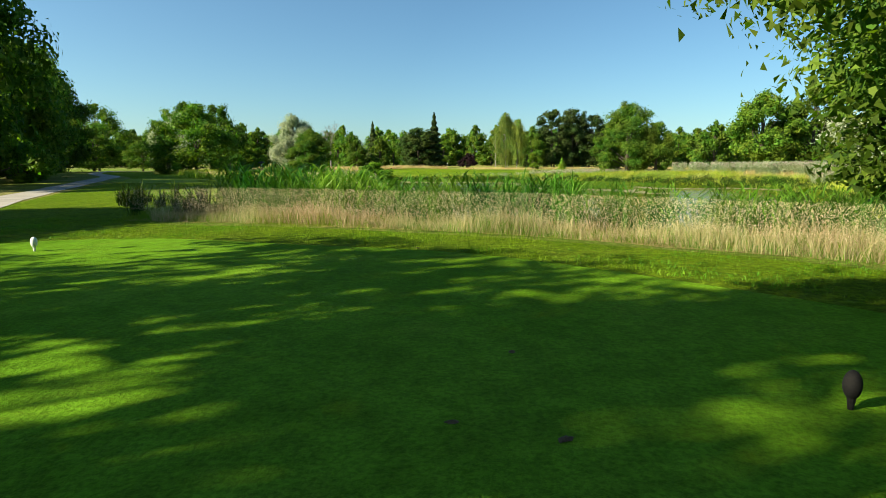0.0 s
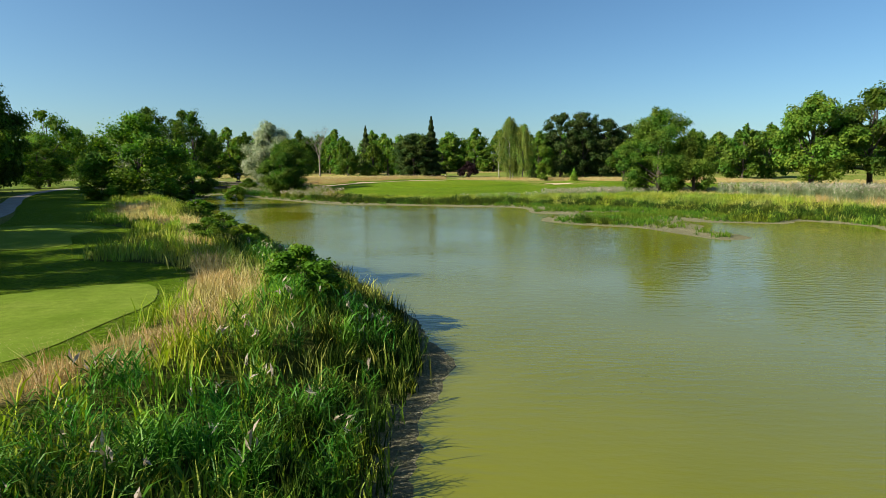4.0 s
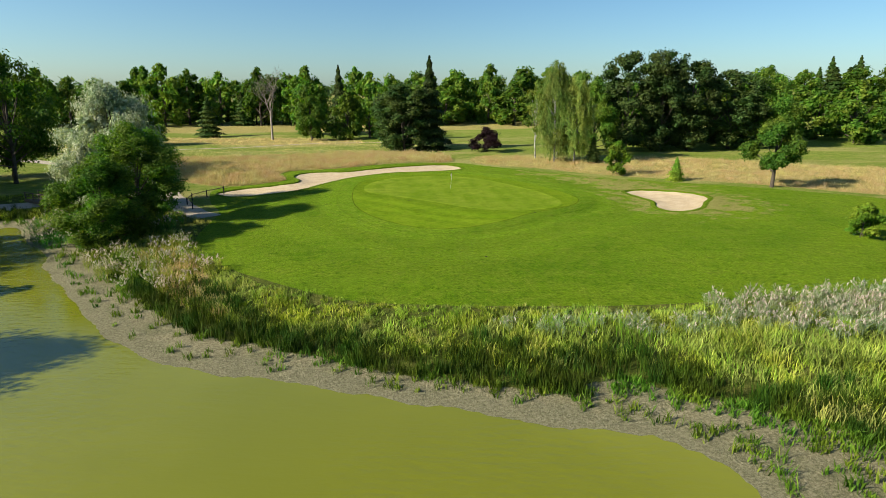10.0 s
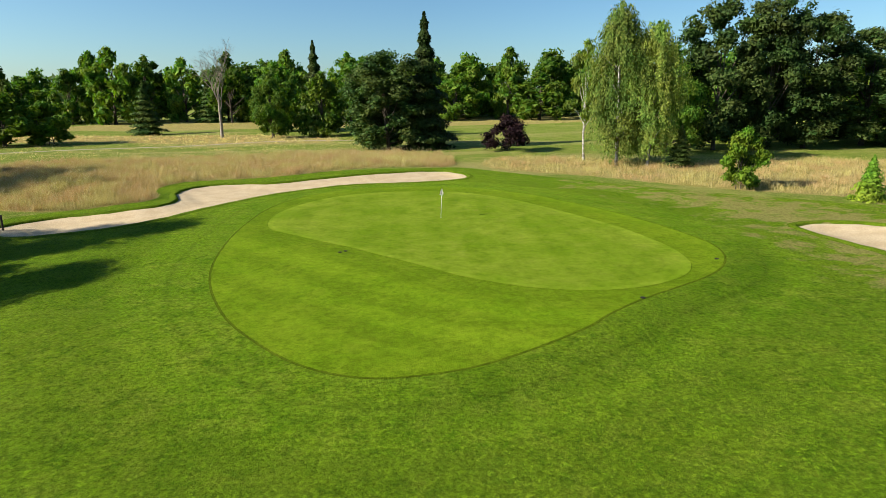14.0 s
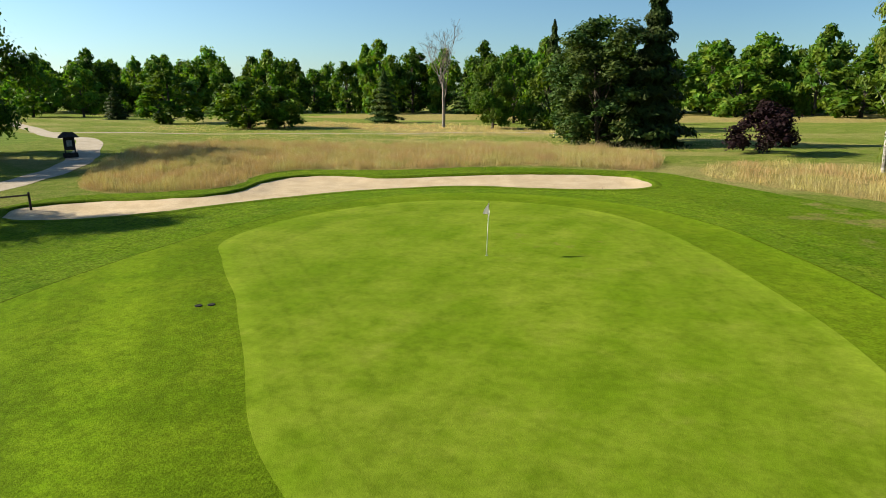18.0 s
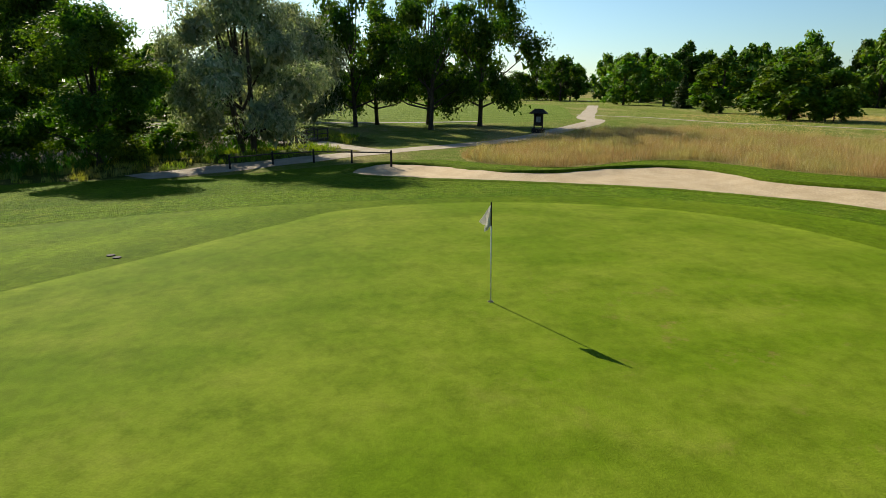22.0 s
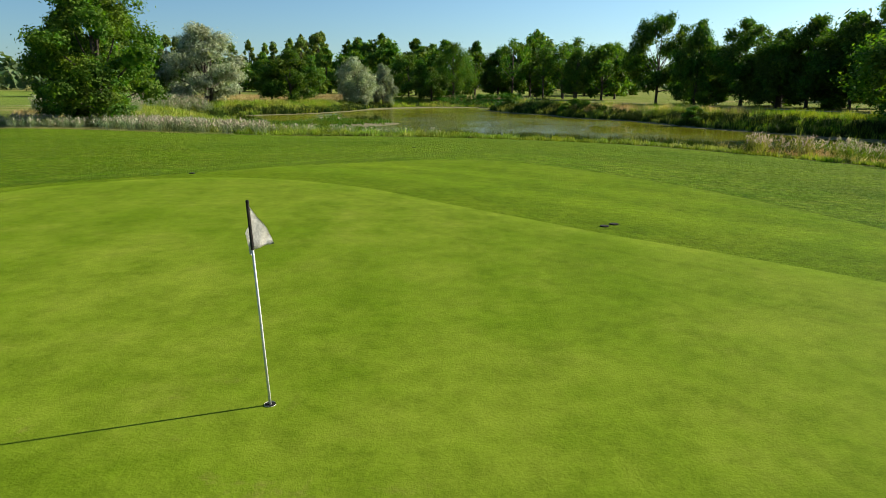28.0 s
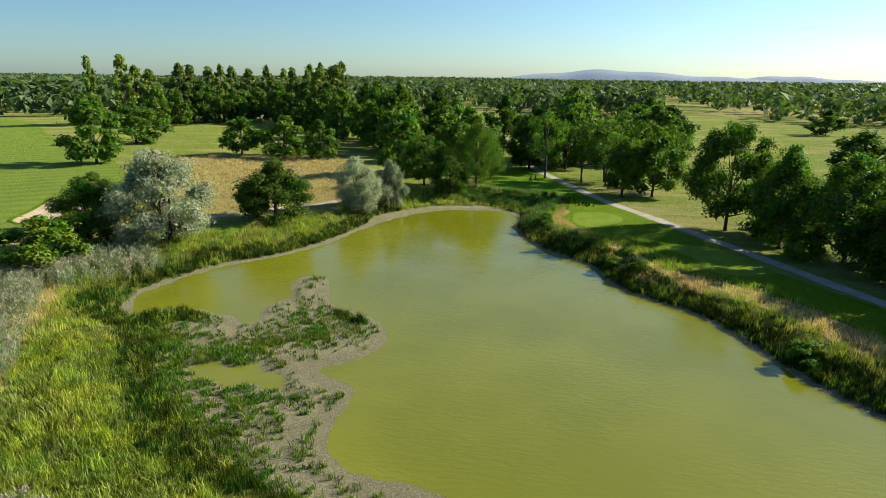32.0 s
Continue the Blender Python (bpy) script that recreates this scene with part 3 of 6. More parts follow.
BUNKERS = [BUNKER_LONG, BUNKER_SMALL, BUNKER_FAR, BUNKER_FURTHER]
TEE_BACK = smooth_loop([(-9.5, -6), (-11, 4), (-10.5, 12.5), (-7, 14), (-3, 12.6), (0.5, 11.2), (3.5, 8.4), (5.5, 5.5), (6.5, 0), (6, -6), (0, -8)])
TEE_MIDDLE = smooth_loop([(-10.5, 34.5), (-9.8, 39), (-9.8, 42.2), (-11.5, 45.3), (-14, 44.6), (-17.5, 41), (-18.5, 36), (-15, 33)])
TEE_FRONT = smooth_loop([(-22, 57), (-24.5, 62), (-25.5, 68), (-30, 70), (-34, 67), (-32, 60), (-27, 55)])
PATH_TEES = ribbon([(-2, -30), (-6, -16), (-9, -6), (-13, 8), (-18, 22), (-24.5, 36), (-31, 52), (-36.5, 66), (-42, 79), (-53, 97), (-65, 117), (-73, 137), (-79, 160), (-82, 190)], 2.2)
PATH_GREEN = ribbon([(-26.3, 157.6), (-30.6, 162.3), (-35.0, 168.6), (-39, 174.6), (-44, 181.2), (-50, 188), (-57.5, 194), (-76, 206), (-88, 209), (-120, 222), (-172, 243)], 3.0)
PATH_BRIDGE = ribbon([(-37.5, 173.5), (-43, 170), (-50, 166.5), (-58, 161), (-66, 152), (-73, 138)], 2.2)
PATH_EAST = ribbon([(30, 8), (33, 22), (38, 34), (44.5, 40), (52, 48.5), (62, 56.5), (74, 68), (92, 92), (110, 130)], 2.0)
TRACK_NORTH = ribbon([(-105, 214), (-76, 222), (-50, 236), (-30, 246), (-14, 248)], 1.3)
PATHS = [PATH_TEES, PATH_GREEN, PATH_BRIDGE, PATH_EAST, TRACK_NORTH]
DRY = [smooth_loop(p) for p in (
    [(-33, 178.5), (-26, 181), (-24, 184), (-26.5, 189), (-25, 193.5), (-18, 196), (-10.5, 200), (-4.6, 203), (0.8, 204.5), (1.5, 210), (-2, 219), (-14, 222), (-30, 219), (-48, 214), (-56, 205), (-50, 193), (-42, 185)],
    [(6, 203), (16, 196), (24, 188), (33, 182), (44, 176), (56, 168), (70, 166), (84, 172), (80, 190), (62, 200), (48, 210), (36, 212), (28, 206), (14, 214), (6, 212)],
    [(-10, 19), (-7.1, 17.8), (-4.8, 17.1), (-2.8, 16.3), (-0.3, 15.2), (1.7, 14.2), (2.8, 13.5), (4.3, 12.6), (7, 10.6), (12, 6.5), (14, 8.5), (10, 11.7), (6, 14.2), (3.2, 15.6), (1, 16.7), (-1, 17.6), (-4.3, 19.1), (-8, 20.3)],
    [(-9, 32), (-7, 34), (-6.2, 38), (-5.8, 42), (-7.6, 47), (-10.8, 52), (-12.8, 53), (-10.8, 48), (-9.2, 43), (-8.2, 38.5), (-9.6, 33.5)],
    [(-15, 57), (-13.5, 61), (-15.5, 70), (-21, 75), (-27, 80), (-30, 87), (-33, 94), (-36, 92), (-33, 82), (-27, 74), (-20, 68)],
    [(-27, 142), (-22.5, 135.5), (-18, 130.5), (-14, 127.5), (-15, 131), (-19.5, 137.5), (-24, 145)],
    [(33, 40), (44, 46), (54, 56), (66, 68), (80, 74), (70, 52), (62, 36), (52, 22), (40, 16)],
    [(38, 112), (47, 96), (53, 85), (60, 90), (58, 104), (48, 118), (40, 122)],
    [(58, 130), (75, 122), (110, 140), (122, 170), (95, 178), (72, 160)],
    [(-60, 245), (-30, 240), (-20, 250), (-40, 262), (-75, 266), (-100, 262), (-95, 250)])]
WORN = smooth_loop([(12, 194), (19, 180), (21.5, 170), (22, 160), (28, 153), (37, 158), (35, 172), (26, 184)])
MEADOW_EAST = smooth_loop([(38, 22), (52, 24), (72, 38), (92, 12), (100, -30), (60, -34), (40, -12)])
MEADOW_NORTH = smooth_loop([(-110, 290), (-60, 285), (0, 290), (40, 300), (36, 330), (-20, 330), (-90, 330)])
LAWN = smooth_loop([(-24, 148), (-20.4, 141.6), (-17.0, 137.4), (-12.1, 133.4), (-8.4, 130.8), (-5.1, 129.3), (-1, 128.6), (3, 128.2), (11, 128.2), (18, 128.8), (24, 129.6), (30, 130), (36, 130.5), (44, 134), (56, 140), (64, 152),
                    (56, 164), (44, 172), (34, 178), (24, 185), (15, 193), (6, 201), (2, 204), (-4, 202), (-12, 199), (-24, 195), (-28, 188), (-27, 181), (-32, 176), (-30, 168), (-26, 160)])
FAIRWAY_TEES = smooth_loop([(8, -20), (11, 3), (7, 9.6), (3.2, 12.6), (0, 14.4), (-4, 16.3), (-8.5, 17.9), (-10, 24), (-9.3, 31), (-8.2, 37), (-9.4, 45), (-13, 50.5), (-18, 52), (-19, 57), (-22, 66), (-30, 74), (-36, 88),
                            (-40, 100), (-52, 112), (-56, 130), (-58, 146), (-72, 150), (-72, 130), (-60, 108), (-46, 88), (-34, 68), (-26, 44), (-18, 24), (-10, 2), (-8, -20)])
FAIRWAY_EAST = smooth_loop([(72, 66), (72, 50), (84, 30), (100, 5), (130, -30), (180, -70), (260, -150), (300, -130), (230, -40), (170, 40), (140, 100), (112, 140), (90, 110)])
FAIRWAY_WEST = smooth_loop([(-70, 160), (-110, 140), (-150, 150), (-220, 180), (-240, 220), (-180, 232), (-110, 214), (-80, 200)])

# the grid of the ground sheet: fine near the water and the green, coarse to the horizon
grow = np.cumsum(0.75 * 1.135 ** np.arange(1, 51))
grow = grow * (4300 / grow[-1]) ** (np.arange(1, 51) / 50.0)
GX = np.concatenate([-62 - grow[::-1], np.arange(-62, 66.1, 0.75), 66 + grow])
GY = np.concatenate([-14 - grow[::-1], np.arange(-14, 214.1, 0.75), 214 + grow])
XX, YY = np.meshgrid(GX, GY, indexing="ij")


def rolling(x, y):
    """Low swells of the land."""
    return 0.12 * np.sin(x * 0.071 + 1.3) * np.sin(y * 0.063) + 0.07 * np.sin(x * 0.19 + y * 0.11)


def shelf(x, y):
    """The width of the strip of bare mud at the water."""
    return 0.2 + 0.4 * ramp01(x, -2, 6) + (1.3 + 1.4 * ramp01(-x, 2, 12)) * ramp01(y, 106, 118) + 3.0 * ramp01(x, 2.5, 7) * (1 - ramp01(y, 36, 44))


def natural(x, y):
    """The land's height before bunkers are dug."""
    sp = signed(POND, x, y)
    sf = np.minimum(sp - shelf(x, y), signed(FLAT, x, y))
    width = 5.0 + 2.5 * ramp01(y, 104, 120) + 3.0 * ramp01(x, 5, 25) * (1 - ramp01(y, 104, 120))
    width = width + (9.0 - width) * (1 - ramp01(y, 28, 40))
    level = 1.72 + rolling(x, y) * ramp01(sf, 4, 14)
    north = ramp01(y, 106, 122) * ramp01(x, -38, -24) * (1 - ramp01(x, 34, 60))
    level = level + (np.clip(0.56 + 0.0375 * sp, 0.7, 1.75) - 1.72) * north
    level = level - 0.42 * ramp01(-x, 19, 29) * (1 - ramp01(-x, 50, 75)) * ramp01(y, 152, 166) * (1 - ramp01(y, 182, 196))
    h = 0.10 * np.clip(sp / 1.2, -8, 1) + (level - 0.1) * ramp01(sf, 0, width)
    h = np.where(sf < 0, 0.03 + 0.012 * np.sin(x * 0.9) * np.sin(y * 0.8) + 0.012 * np.sin(x * 2.3 + y * 1.7) + 0.015 * np.sin(x * 0.75 + 0.6 * np.sin(y * 0.5)) * np.sin(y * 0.62 + x * 0.2) * ramp01(x, 15, 21) + 0.06 * np.clip(sp, -6, 1), h)
    h = h - 0.15 * ramp01(-signed(POOL, x, y), -0.6, 0.6)
    g = signed(GREEN, x, y)
    h = h + (1.85 - level) * ramp01(-g, -9, -1) - 0.22 * ramp01(signed(APRON, x, y), 0.2, 2.6) * (1 - ramp01(signed(APRON, x, y), 5, 14)) * ramp01(0.75 * x - 0.66 * (y - 152), 4, 9) + 0.06 * np.exp(-((x - 6) ** 2 + (y - 181) ** 2) / 40.0) * ramp01(-g, -2, 2)
    h = h + 0.55 * np.exp(-((x - 36) ** 2 / 60.0 + (y - 158) ** 2 / 90.0)) + 0.4 * np.exp(-((x + 12) ** 2 + (y - 206) ** 2) / 60.0)
    far = np.hypot(x - 240, y - 430)
    h = h + 13.0 * np.exp(-(far / 150.0) ** 2) + 5.0 * np.exp(-(((x - 60) / 200.0) ** 2 + ((y - 620) / 140.0) ** 2))
    dist = np.hypot(x, y - 100)
    return h + 6.0 * ramp01(dist, 900, 3000) * np.sin(x * 0.0021 + 0.4) * np.sin(y * 0.0017)


HH = natural(XX, YY)


def field_at(field, x, y):
    """A field of the grid, read between its points."""
    i = np.clip(np.searchsorted(GX, x) - 1, 0, len(GX) - 2)
    j = np.clip(np.searchsorted(GY, y) - 1, 0, len(GY) - 2)
    u = (x - GX[i]) / (GX[i + 1] - GX[i])
    v = (y - GY[j]) / (GY[j + 1] - GY[j])
    return field[i, j] * (1 - u) * (1 - v) + field[i + 1, j] * u * (1 - v) + field[i, j + 1] * (1 - u) * v + field[i + 1, j + 1] * u * v


def land(x, y):
    return float(field_at(HH, np.array([x], float), np.array([y], float))[0])


def sheet(name, outline, step, lift, mat, dig=None, label="", category="", ring=None):
    """A patch of ground inside an outline, laid over the land."""
    from mathutils.geometry import delaunay_2d_cdt
    lo, hi = outline.min(0), outline.max(0)
    gx, gy = np.meshgrid(np.arange(lo[0], hi[0], step), np.arange(lo[1], hi[1], step), indexing="ij")
    gx, gy = gx.ravel(), gy.ravel()
    keep = signed(outline, gx, gy) < -0.45 * step
    pts = np.vstack([outline, np.stack([gx[keep], gy[keep]], 1)])
    n = len(outline)
    v, _, f, *_ = delaunay_2d_cdt([Vector(p) for p in pts], [(i, (i + 1) % n) for i in range(n)], [], 1, 1e-4)
    v = np.array([(a.x, a.y) for a in v])
    z = field_at(HH, v[:, 0], v[:, 1]) + lift
    if dig:
        inner = -signed(outline, v[:, 0], v[:, 1])
        z = z - dig * (0.35 + 0.65 * ramp01(inner, 0, 1.8)) + 0.025 * np.sin(v[:, 0] * 2.1) * np.sin(v[:, 1] * 1.7)
    me = mesh_np(name, np.column_stack([v, z]), np.array(f))
    me.polygons.foreach_set("use_smooth", np.ones(len(me.polygons), bool))
    a = me.attributes.new("ring", "FLOAT", "POINT")
    a.data.foreach_set("value", signed(ring, v[:, 0], v[:, 1]).astype(np.float32) if ring is not None else np.zeros(len(v), np.float32))
    ob = link(name, me, mat)
    return tagged(ob, label, category, kind="structure")


def ground():
    z = HH.copy()
    for b in BUNKERS:
        z -= 0.75 * ramp01(-signed(b, XX, YY), -0.1, 0.5)
    for o in (GREEN, APRON, TEE_BACK, TEE_MIDDLE, TEE_FRONT, *PATHS):
        z -= 0.07 * ramp01(-signed(o, XX, YY), 0.3, 1.0)
    nx, ny = XX.shape
    idx = np.arange(nx * ny).reshape(nx, ny)
    q = np.stack([idx[:-1, :-1], idx[1:, :-1], idx[1:, 1:], idx[:-1, 1:]], -1).reshape(-1, 4)
    me = mesh_np("ground", np.stack([XX, YY, z], -1).reshape(-1, 3), None, q)
    me.polygons.foreach_set("use_smooth", np.ones(len(me.polygons), bool))
    sp = signed(POND, XX, YY)
    sf = np.minimum(sp - shelf(XX, YY), signed(FLAT, XX, YY))
    lawn = np.full(XX.shape, 1e9)
    for o in (LAWN, FAIRWAY_TEES, FAIRWAY_EAST, FAIRWAY_WEST):
        lawn = np.minimum(lawn, signed(o, XX, YY))
    dry = np.full(XX.shape, 1e9)
    for o in (*DRY, MEADOW_NORTH, MEADOW_EAST):
        dry = np.minimum(dry, signed(o, XX, YY))
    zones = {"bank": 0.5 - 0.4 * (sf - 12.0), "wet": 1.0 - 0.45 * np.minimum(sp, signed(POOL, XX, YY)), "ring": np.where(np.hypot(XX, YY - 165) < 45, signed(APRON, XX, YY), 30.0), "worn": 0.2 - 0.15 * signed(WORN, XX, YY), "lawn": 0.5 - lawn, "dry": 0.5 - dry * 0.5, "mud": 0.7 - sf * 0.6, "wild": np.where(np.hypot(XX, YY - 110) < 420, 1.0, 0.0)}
    rim = signed(APRON, XX, YY)
    zones["pale"] = np.where((signed(FAIRWAY_EAST, XX, YY) < 1) | (signed(FAIRWAY_WEST, XX, YY) < 1), 1.0, 0.0)
    zones["dark_crescent"] = ramp01(rim, -0.2, 0.3) * (1 - ramp01(rim, 2.0, 3.8)) * ramp01(0.75 * XX - 0.66 * (YY - 152), 1, 7) * (1 - ramp01(YY, 166, 176))
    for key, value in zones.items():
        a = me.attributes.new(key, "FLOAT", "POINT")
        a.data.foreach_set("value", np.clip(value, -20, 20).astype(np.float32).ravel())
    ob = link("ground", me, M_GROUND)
    tagged(ob, "golf course ground of mown grass, dry meadow and muddy shore", "ground", kind="structure")
    return sp, sf


SP, SF = ground()

# the pond
gx, gy = np.meshgrid(np.arange(-54, 51, 2.0), np.arange(20, 163, 2.0), indexing="ij")
keep = field_at(SP, gx, gy) < 14
idx = np.arange(gx.size).reshape(gx.shape)
cells = np.stack([idx[:-1, :-1], idx[1:, :-1], idx[1:, 1:], idx[:-1, 1:]], -1)[keep[:-1, :-1]]
me = mesh_np("pond_water", np.stack([gx, gy, 0 * gx], -1).reshape(-1, 3), None, cells.reshape(-1, 4))
tagged(link("water", me, M_WATER), "calm olive-green murky pond water with faint ripples", "water", kind="structure")

def offset(outline, d):
    """An outline moved outwards by d."""
    t = np.roll(outline, -1, 0) - np.roll(outline, 1, 0)
    t /= np.linalg.norm(t, axis=1)[:, None] + 1e-9
    n = np.stack([t[:, 1], -t[:, 0]], 1)
    if signed(outline, *(outline + 0.05 * n).T).mean() < 0:
        n = -n
    return outline + d * n


sheet("apron_edge", offset(APRON, 0.12), 1.0, 0.005, M_SHADED_EDGE, label="cut edge round the mown apron, darkened as its shadow line", category="lawn")
sheet("apron", APRON, 0.55, 0.012, M_APRON, ring=GREEN, label="striped mown apron of grass round the putting green", category="lawn")
sheet("putting_green", GREEN, 0.4, 0.026, M_GREEN, ring=GREEN, label="closely mown pale green putting green with mowing stripes", category="putting green")
for o in (TEE_BACK, TEE_MIDDLE, TEE_FRONT):
    sheet("tee_lawn", o, 1.0, 0.02, M_TEE if o is TEE_BACK else M_TEE_SUNLIT, label="closely mown grass tee", category="lawn")
for o in PATHS:
    sheet("path", o, 1.2, 0.02, M_ASPHALT if o is PATH_TEES else M_GRAVEL, label="worn grey path beside the tees" if o is PATH_TEES else "pale gravel path through the golf course", category="path")
for o in BUNKERS:
    sheet("bunker", o, 0.6, 0.0, M_SAND, dig=0.30, label="raked pale sand bunker with a turf lip", category="bunker")


def bunker_lip(outline):
    """Turf round a bunker: a collar outside and a cut face down to the sand."""
    d = np.roll(outline, -1, 0) - np.roll(outline, 1, 0)
    d /= np.linalg.norm(d, axis=1)[:, None] + 1e-9
    nrm = np.stack([d[:, 1], -d[:, 0]], 1)
    if signed(outline, *(outline + 0.05 * nrm).T).mean() < 0:
        nrm = -nrm
    rows = []
    wob = 0.05 * np.sin(np.arange(len(outline)) * 2.3)[:, None]
    for off, dz in ((-0.16, -0.35), (-0.05, -0.10), (0.05, 0.055), (0.2, 0.065), (0.45, 0.04), (0.7, -0.03)):
        p = outline + nrm * (off + wob * (off < 0.9))
        rows.append(np.column_stack([p, field_at(HH, p[:, 0], p[:, 1]) + dz]))
    n = len(outline)
    v = np.vstack(rows)
    q = [(r * n + i, r * n + (i + 1) % n, (r + 1) * n + (i + 1) % n, (r + 1) * n + i) for r in range(len(rows) - 1) for i in range(n)]
    me = mesh_np("bunker_edge", v, None, np.array(q))
    me.polygons.foreach_set("use_smooth", np.ones(len(me.polygons), bool))
    tagged(link("bunker_edge", me, M_LIP), "rough turf lip round a sand bunker", "turf", kind="structure")


for o in BUNKERS:
    bunker_lip(o)

# ---- plants ----
def leaf_quads(rng, pos, out, size, droop=0.0, slim=0.62, three=False):
    """Pointed leaf sprays at the places pos, facing roughly along out."""
    n = len(pos)
    nr = 0.85 * out + 0.38 * rng.normal(size=(n, 3)) + (0, 0, 0.25)
    nr /= np.linalg.norm(nr, axis=1)[:, None] + 1e-9
    t = rng.normal(size=(n, 3)) * (1 - droop) + np.array((0, 0, -1.0)) * droop * 1.6
    t -= nr * np.sum(t * nr, 1)[:, None]
    t /= np.linalg.norm(t, axis=1)[:, None] + 1e-9
    b = np.cross(nr, t)
    s = (size * (0.6 + 0.8 * rng.random(n)))[:, None]
    if three:
        v = np.stack([pos - t * s * 0.6 - b * s * slim * 0.55, pos + b * s * slim * 0.75, pos + t * s * 0.75 - b * s * slim * 0.2], 1).reshape(-1, 3)
        return v, np.arange(3 * n).reshape(-1, 3)
    fold = nr * s * 0.12
    v = np.stack([pos - t * s * 0.62, pos + b * s * slim * 0.5 + fold, pos + t * s * 0.62, pos - b * s * slim * 0.5 + fold], 1).reshape(-1, 3)
    return v, np.arange(4 * n).reshape(-1, 4)


def unit(rng, n):
    d = rng.normal(size=(n, 3))
    return d / np.linalg.norm(d, axis=1)[:, None]


def broadleaf(seed, height, radius, base, leaves, size, blobs=26, droop=0.0, slim=0.62, top=0.5, trunk=0.28, stems=1, gaps=0.55, ragged=1.0, three=False):
    """A leafy tree: trunk and limbs as one mesh, the crown of leaf sprays round many uneven boughs as another."""
    rng = np.random.default_rng(seed)
    nb = max(11, blobs // 3)
    u = (np.arange(nb) + rng.random(nb) * 0.8) / nb
    prof = np.sin(np.pi * np.clip(u * (1 - 0.32 * top) + 0.2, 0, 1)) ** 0.65
    ang = np.arange(nb) * 2.399 + rng.random(nb) * 0.8
    rb = radius * (0.27 + 0.20 * rng.random(nb)) * (0.66 + 0.4 * prof)
    rho = (radius * prof * (0.72 + 0.34 * rng.random(nb)) * ragged - rb * 0.75).clip(0)
    bough = np.stack([rho * np.cos(ang), rho * np.sin(ang), base + (height - base) * (0.06 + 0.86 * u)], 1)
    bough[-1, :2] *= 0.3
    bough[:, 2] = np.clip(bough[:, 2], base + rb * 0.55, height - rb * 0.75)
    subs = 9
    k = np.repeat(np.arange(nb), subs)
    away = bough[k] * (1, 1, 0)
    away /= np.linalg.norm(away, axis=1)[:, None] + 1e-6
    d = unit(rng, nb * subs) + 0.45 * away + (0, 0, 0.3)
    d /= np.linalg.norm(d, axis=1)[:, None]
    c = bough[k] + d * (rb[k] * (0.4 + 0.5 * rng.random(nb * subs)))[:, None] * (1, 1, 0.85)
    r = rb[k] * (0.32 + 0.28 * rng.random(nb * subs))
    c[:, 2] = np.clip(c[:, 2], base + r * 0.3, height - r * 0.6)
    k = rng.choice(len(c), leaves, p=r ** 2 / np.sum(r ** 2))
    d = unit(rng, leaves)
    d[:, 2] = d[:, 2] * 0.9 + 0.15
    d /= np.linalg.norm(d, axis=1)[:, None]
    shell = (gaps + (1.15 - gaps) * rng.random(leaves)) * (1 + 0.15 * rng.normal(size=leaves)) * np.where(rng.random(leaves) < 0.12, 1.4, 1.0)
    pos = c[k] + d * (r[k] * shell)[:, None] * (1, 1, 0.75)
    v, q = leaf_quads(rng, pos, d, size, droop, slim, three)
    m = leaves // 9
    k = rng.choice(nb, m, p=rb ** 2 / np.sum(rb ** 2))
    inner = bough[k] + unit(rng, m) * (rb[k] * 0.62 * rng.random(m) ** 0.5)[:, None] * (1, 1, 0.8)
    v2, q2 = leaf_quads(rng, inner, unit(rng, m), min(size * (2.2 if size > 0.1 else 1.3), 1.3), three=three)
    c, blobs = bough, nb
    both = np.vstack([v, v2]), np.vstack([q, q2 + len(v)])
    crown = mesh_np("crown", both[0], both[1]) if three else mesh_np("crown", both[0], None, both[1])
    tv, tq, off = [], [], 0

    def add(points, radii, sides=6):
        nonlocal off
        a, f = tube_arrays(points, radii, sides)
        tv.append(a)
        tq.append(f + off)
        off += len(a)

    for s in range(stems):
        lean = rng.normal(size=2) * (0.06 if stems == 1 else 0.5)
        foot = rng.normal(size=2) * (0.0 if stems == 1 else 0.35)
        hs = np.array([0, 0.04, 0.2, 0.45, 0.75]) * height
        pts = np.stack([foot[0] + lean[0] * hs * 0.4 + 0.1 * np.sin(hs), foot[1] + lean[1] * hs * 0.4 + 0.1 * np.cos(hs * 0.8), hs], 1)
        pts[0, 2] = -0.3
        add(pts, np.array([1.6, 1.12, 1.0, 0.7, 0.22]) * trunk / stems ** 0.5, 8)
    for i in rng.choice(blobs, min(blobs, 15), replace=False):
        z0 = base * 0.75 + (c[i, 2] - base) * 0.45
        start = np.array((0, 0, max(z0, base * 0.6)))
        mid = start * 0.45 + c[i] * 0.55 + rng.normal(size=3) * 0.2
        add([start, mid, c[i]], np.array([0.42, 0.26, 0.1]) * trunk)
    return mesh_np("trunk", np.vstack(tv), None, np.vstack(tq)), crown


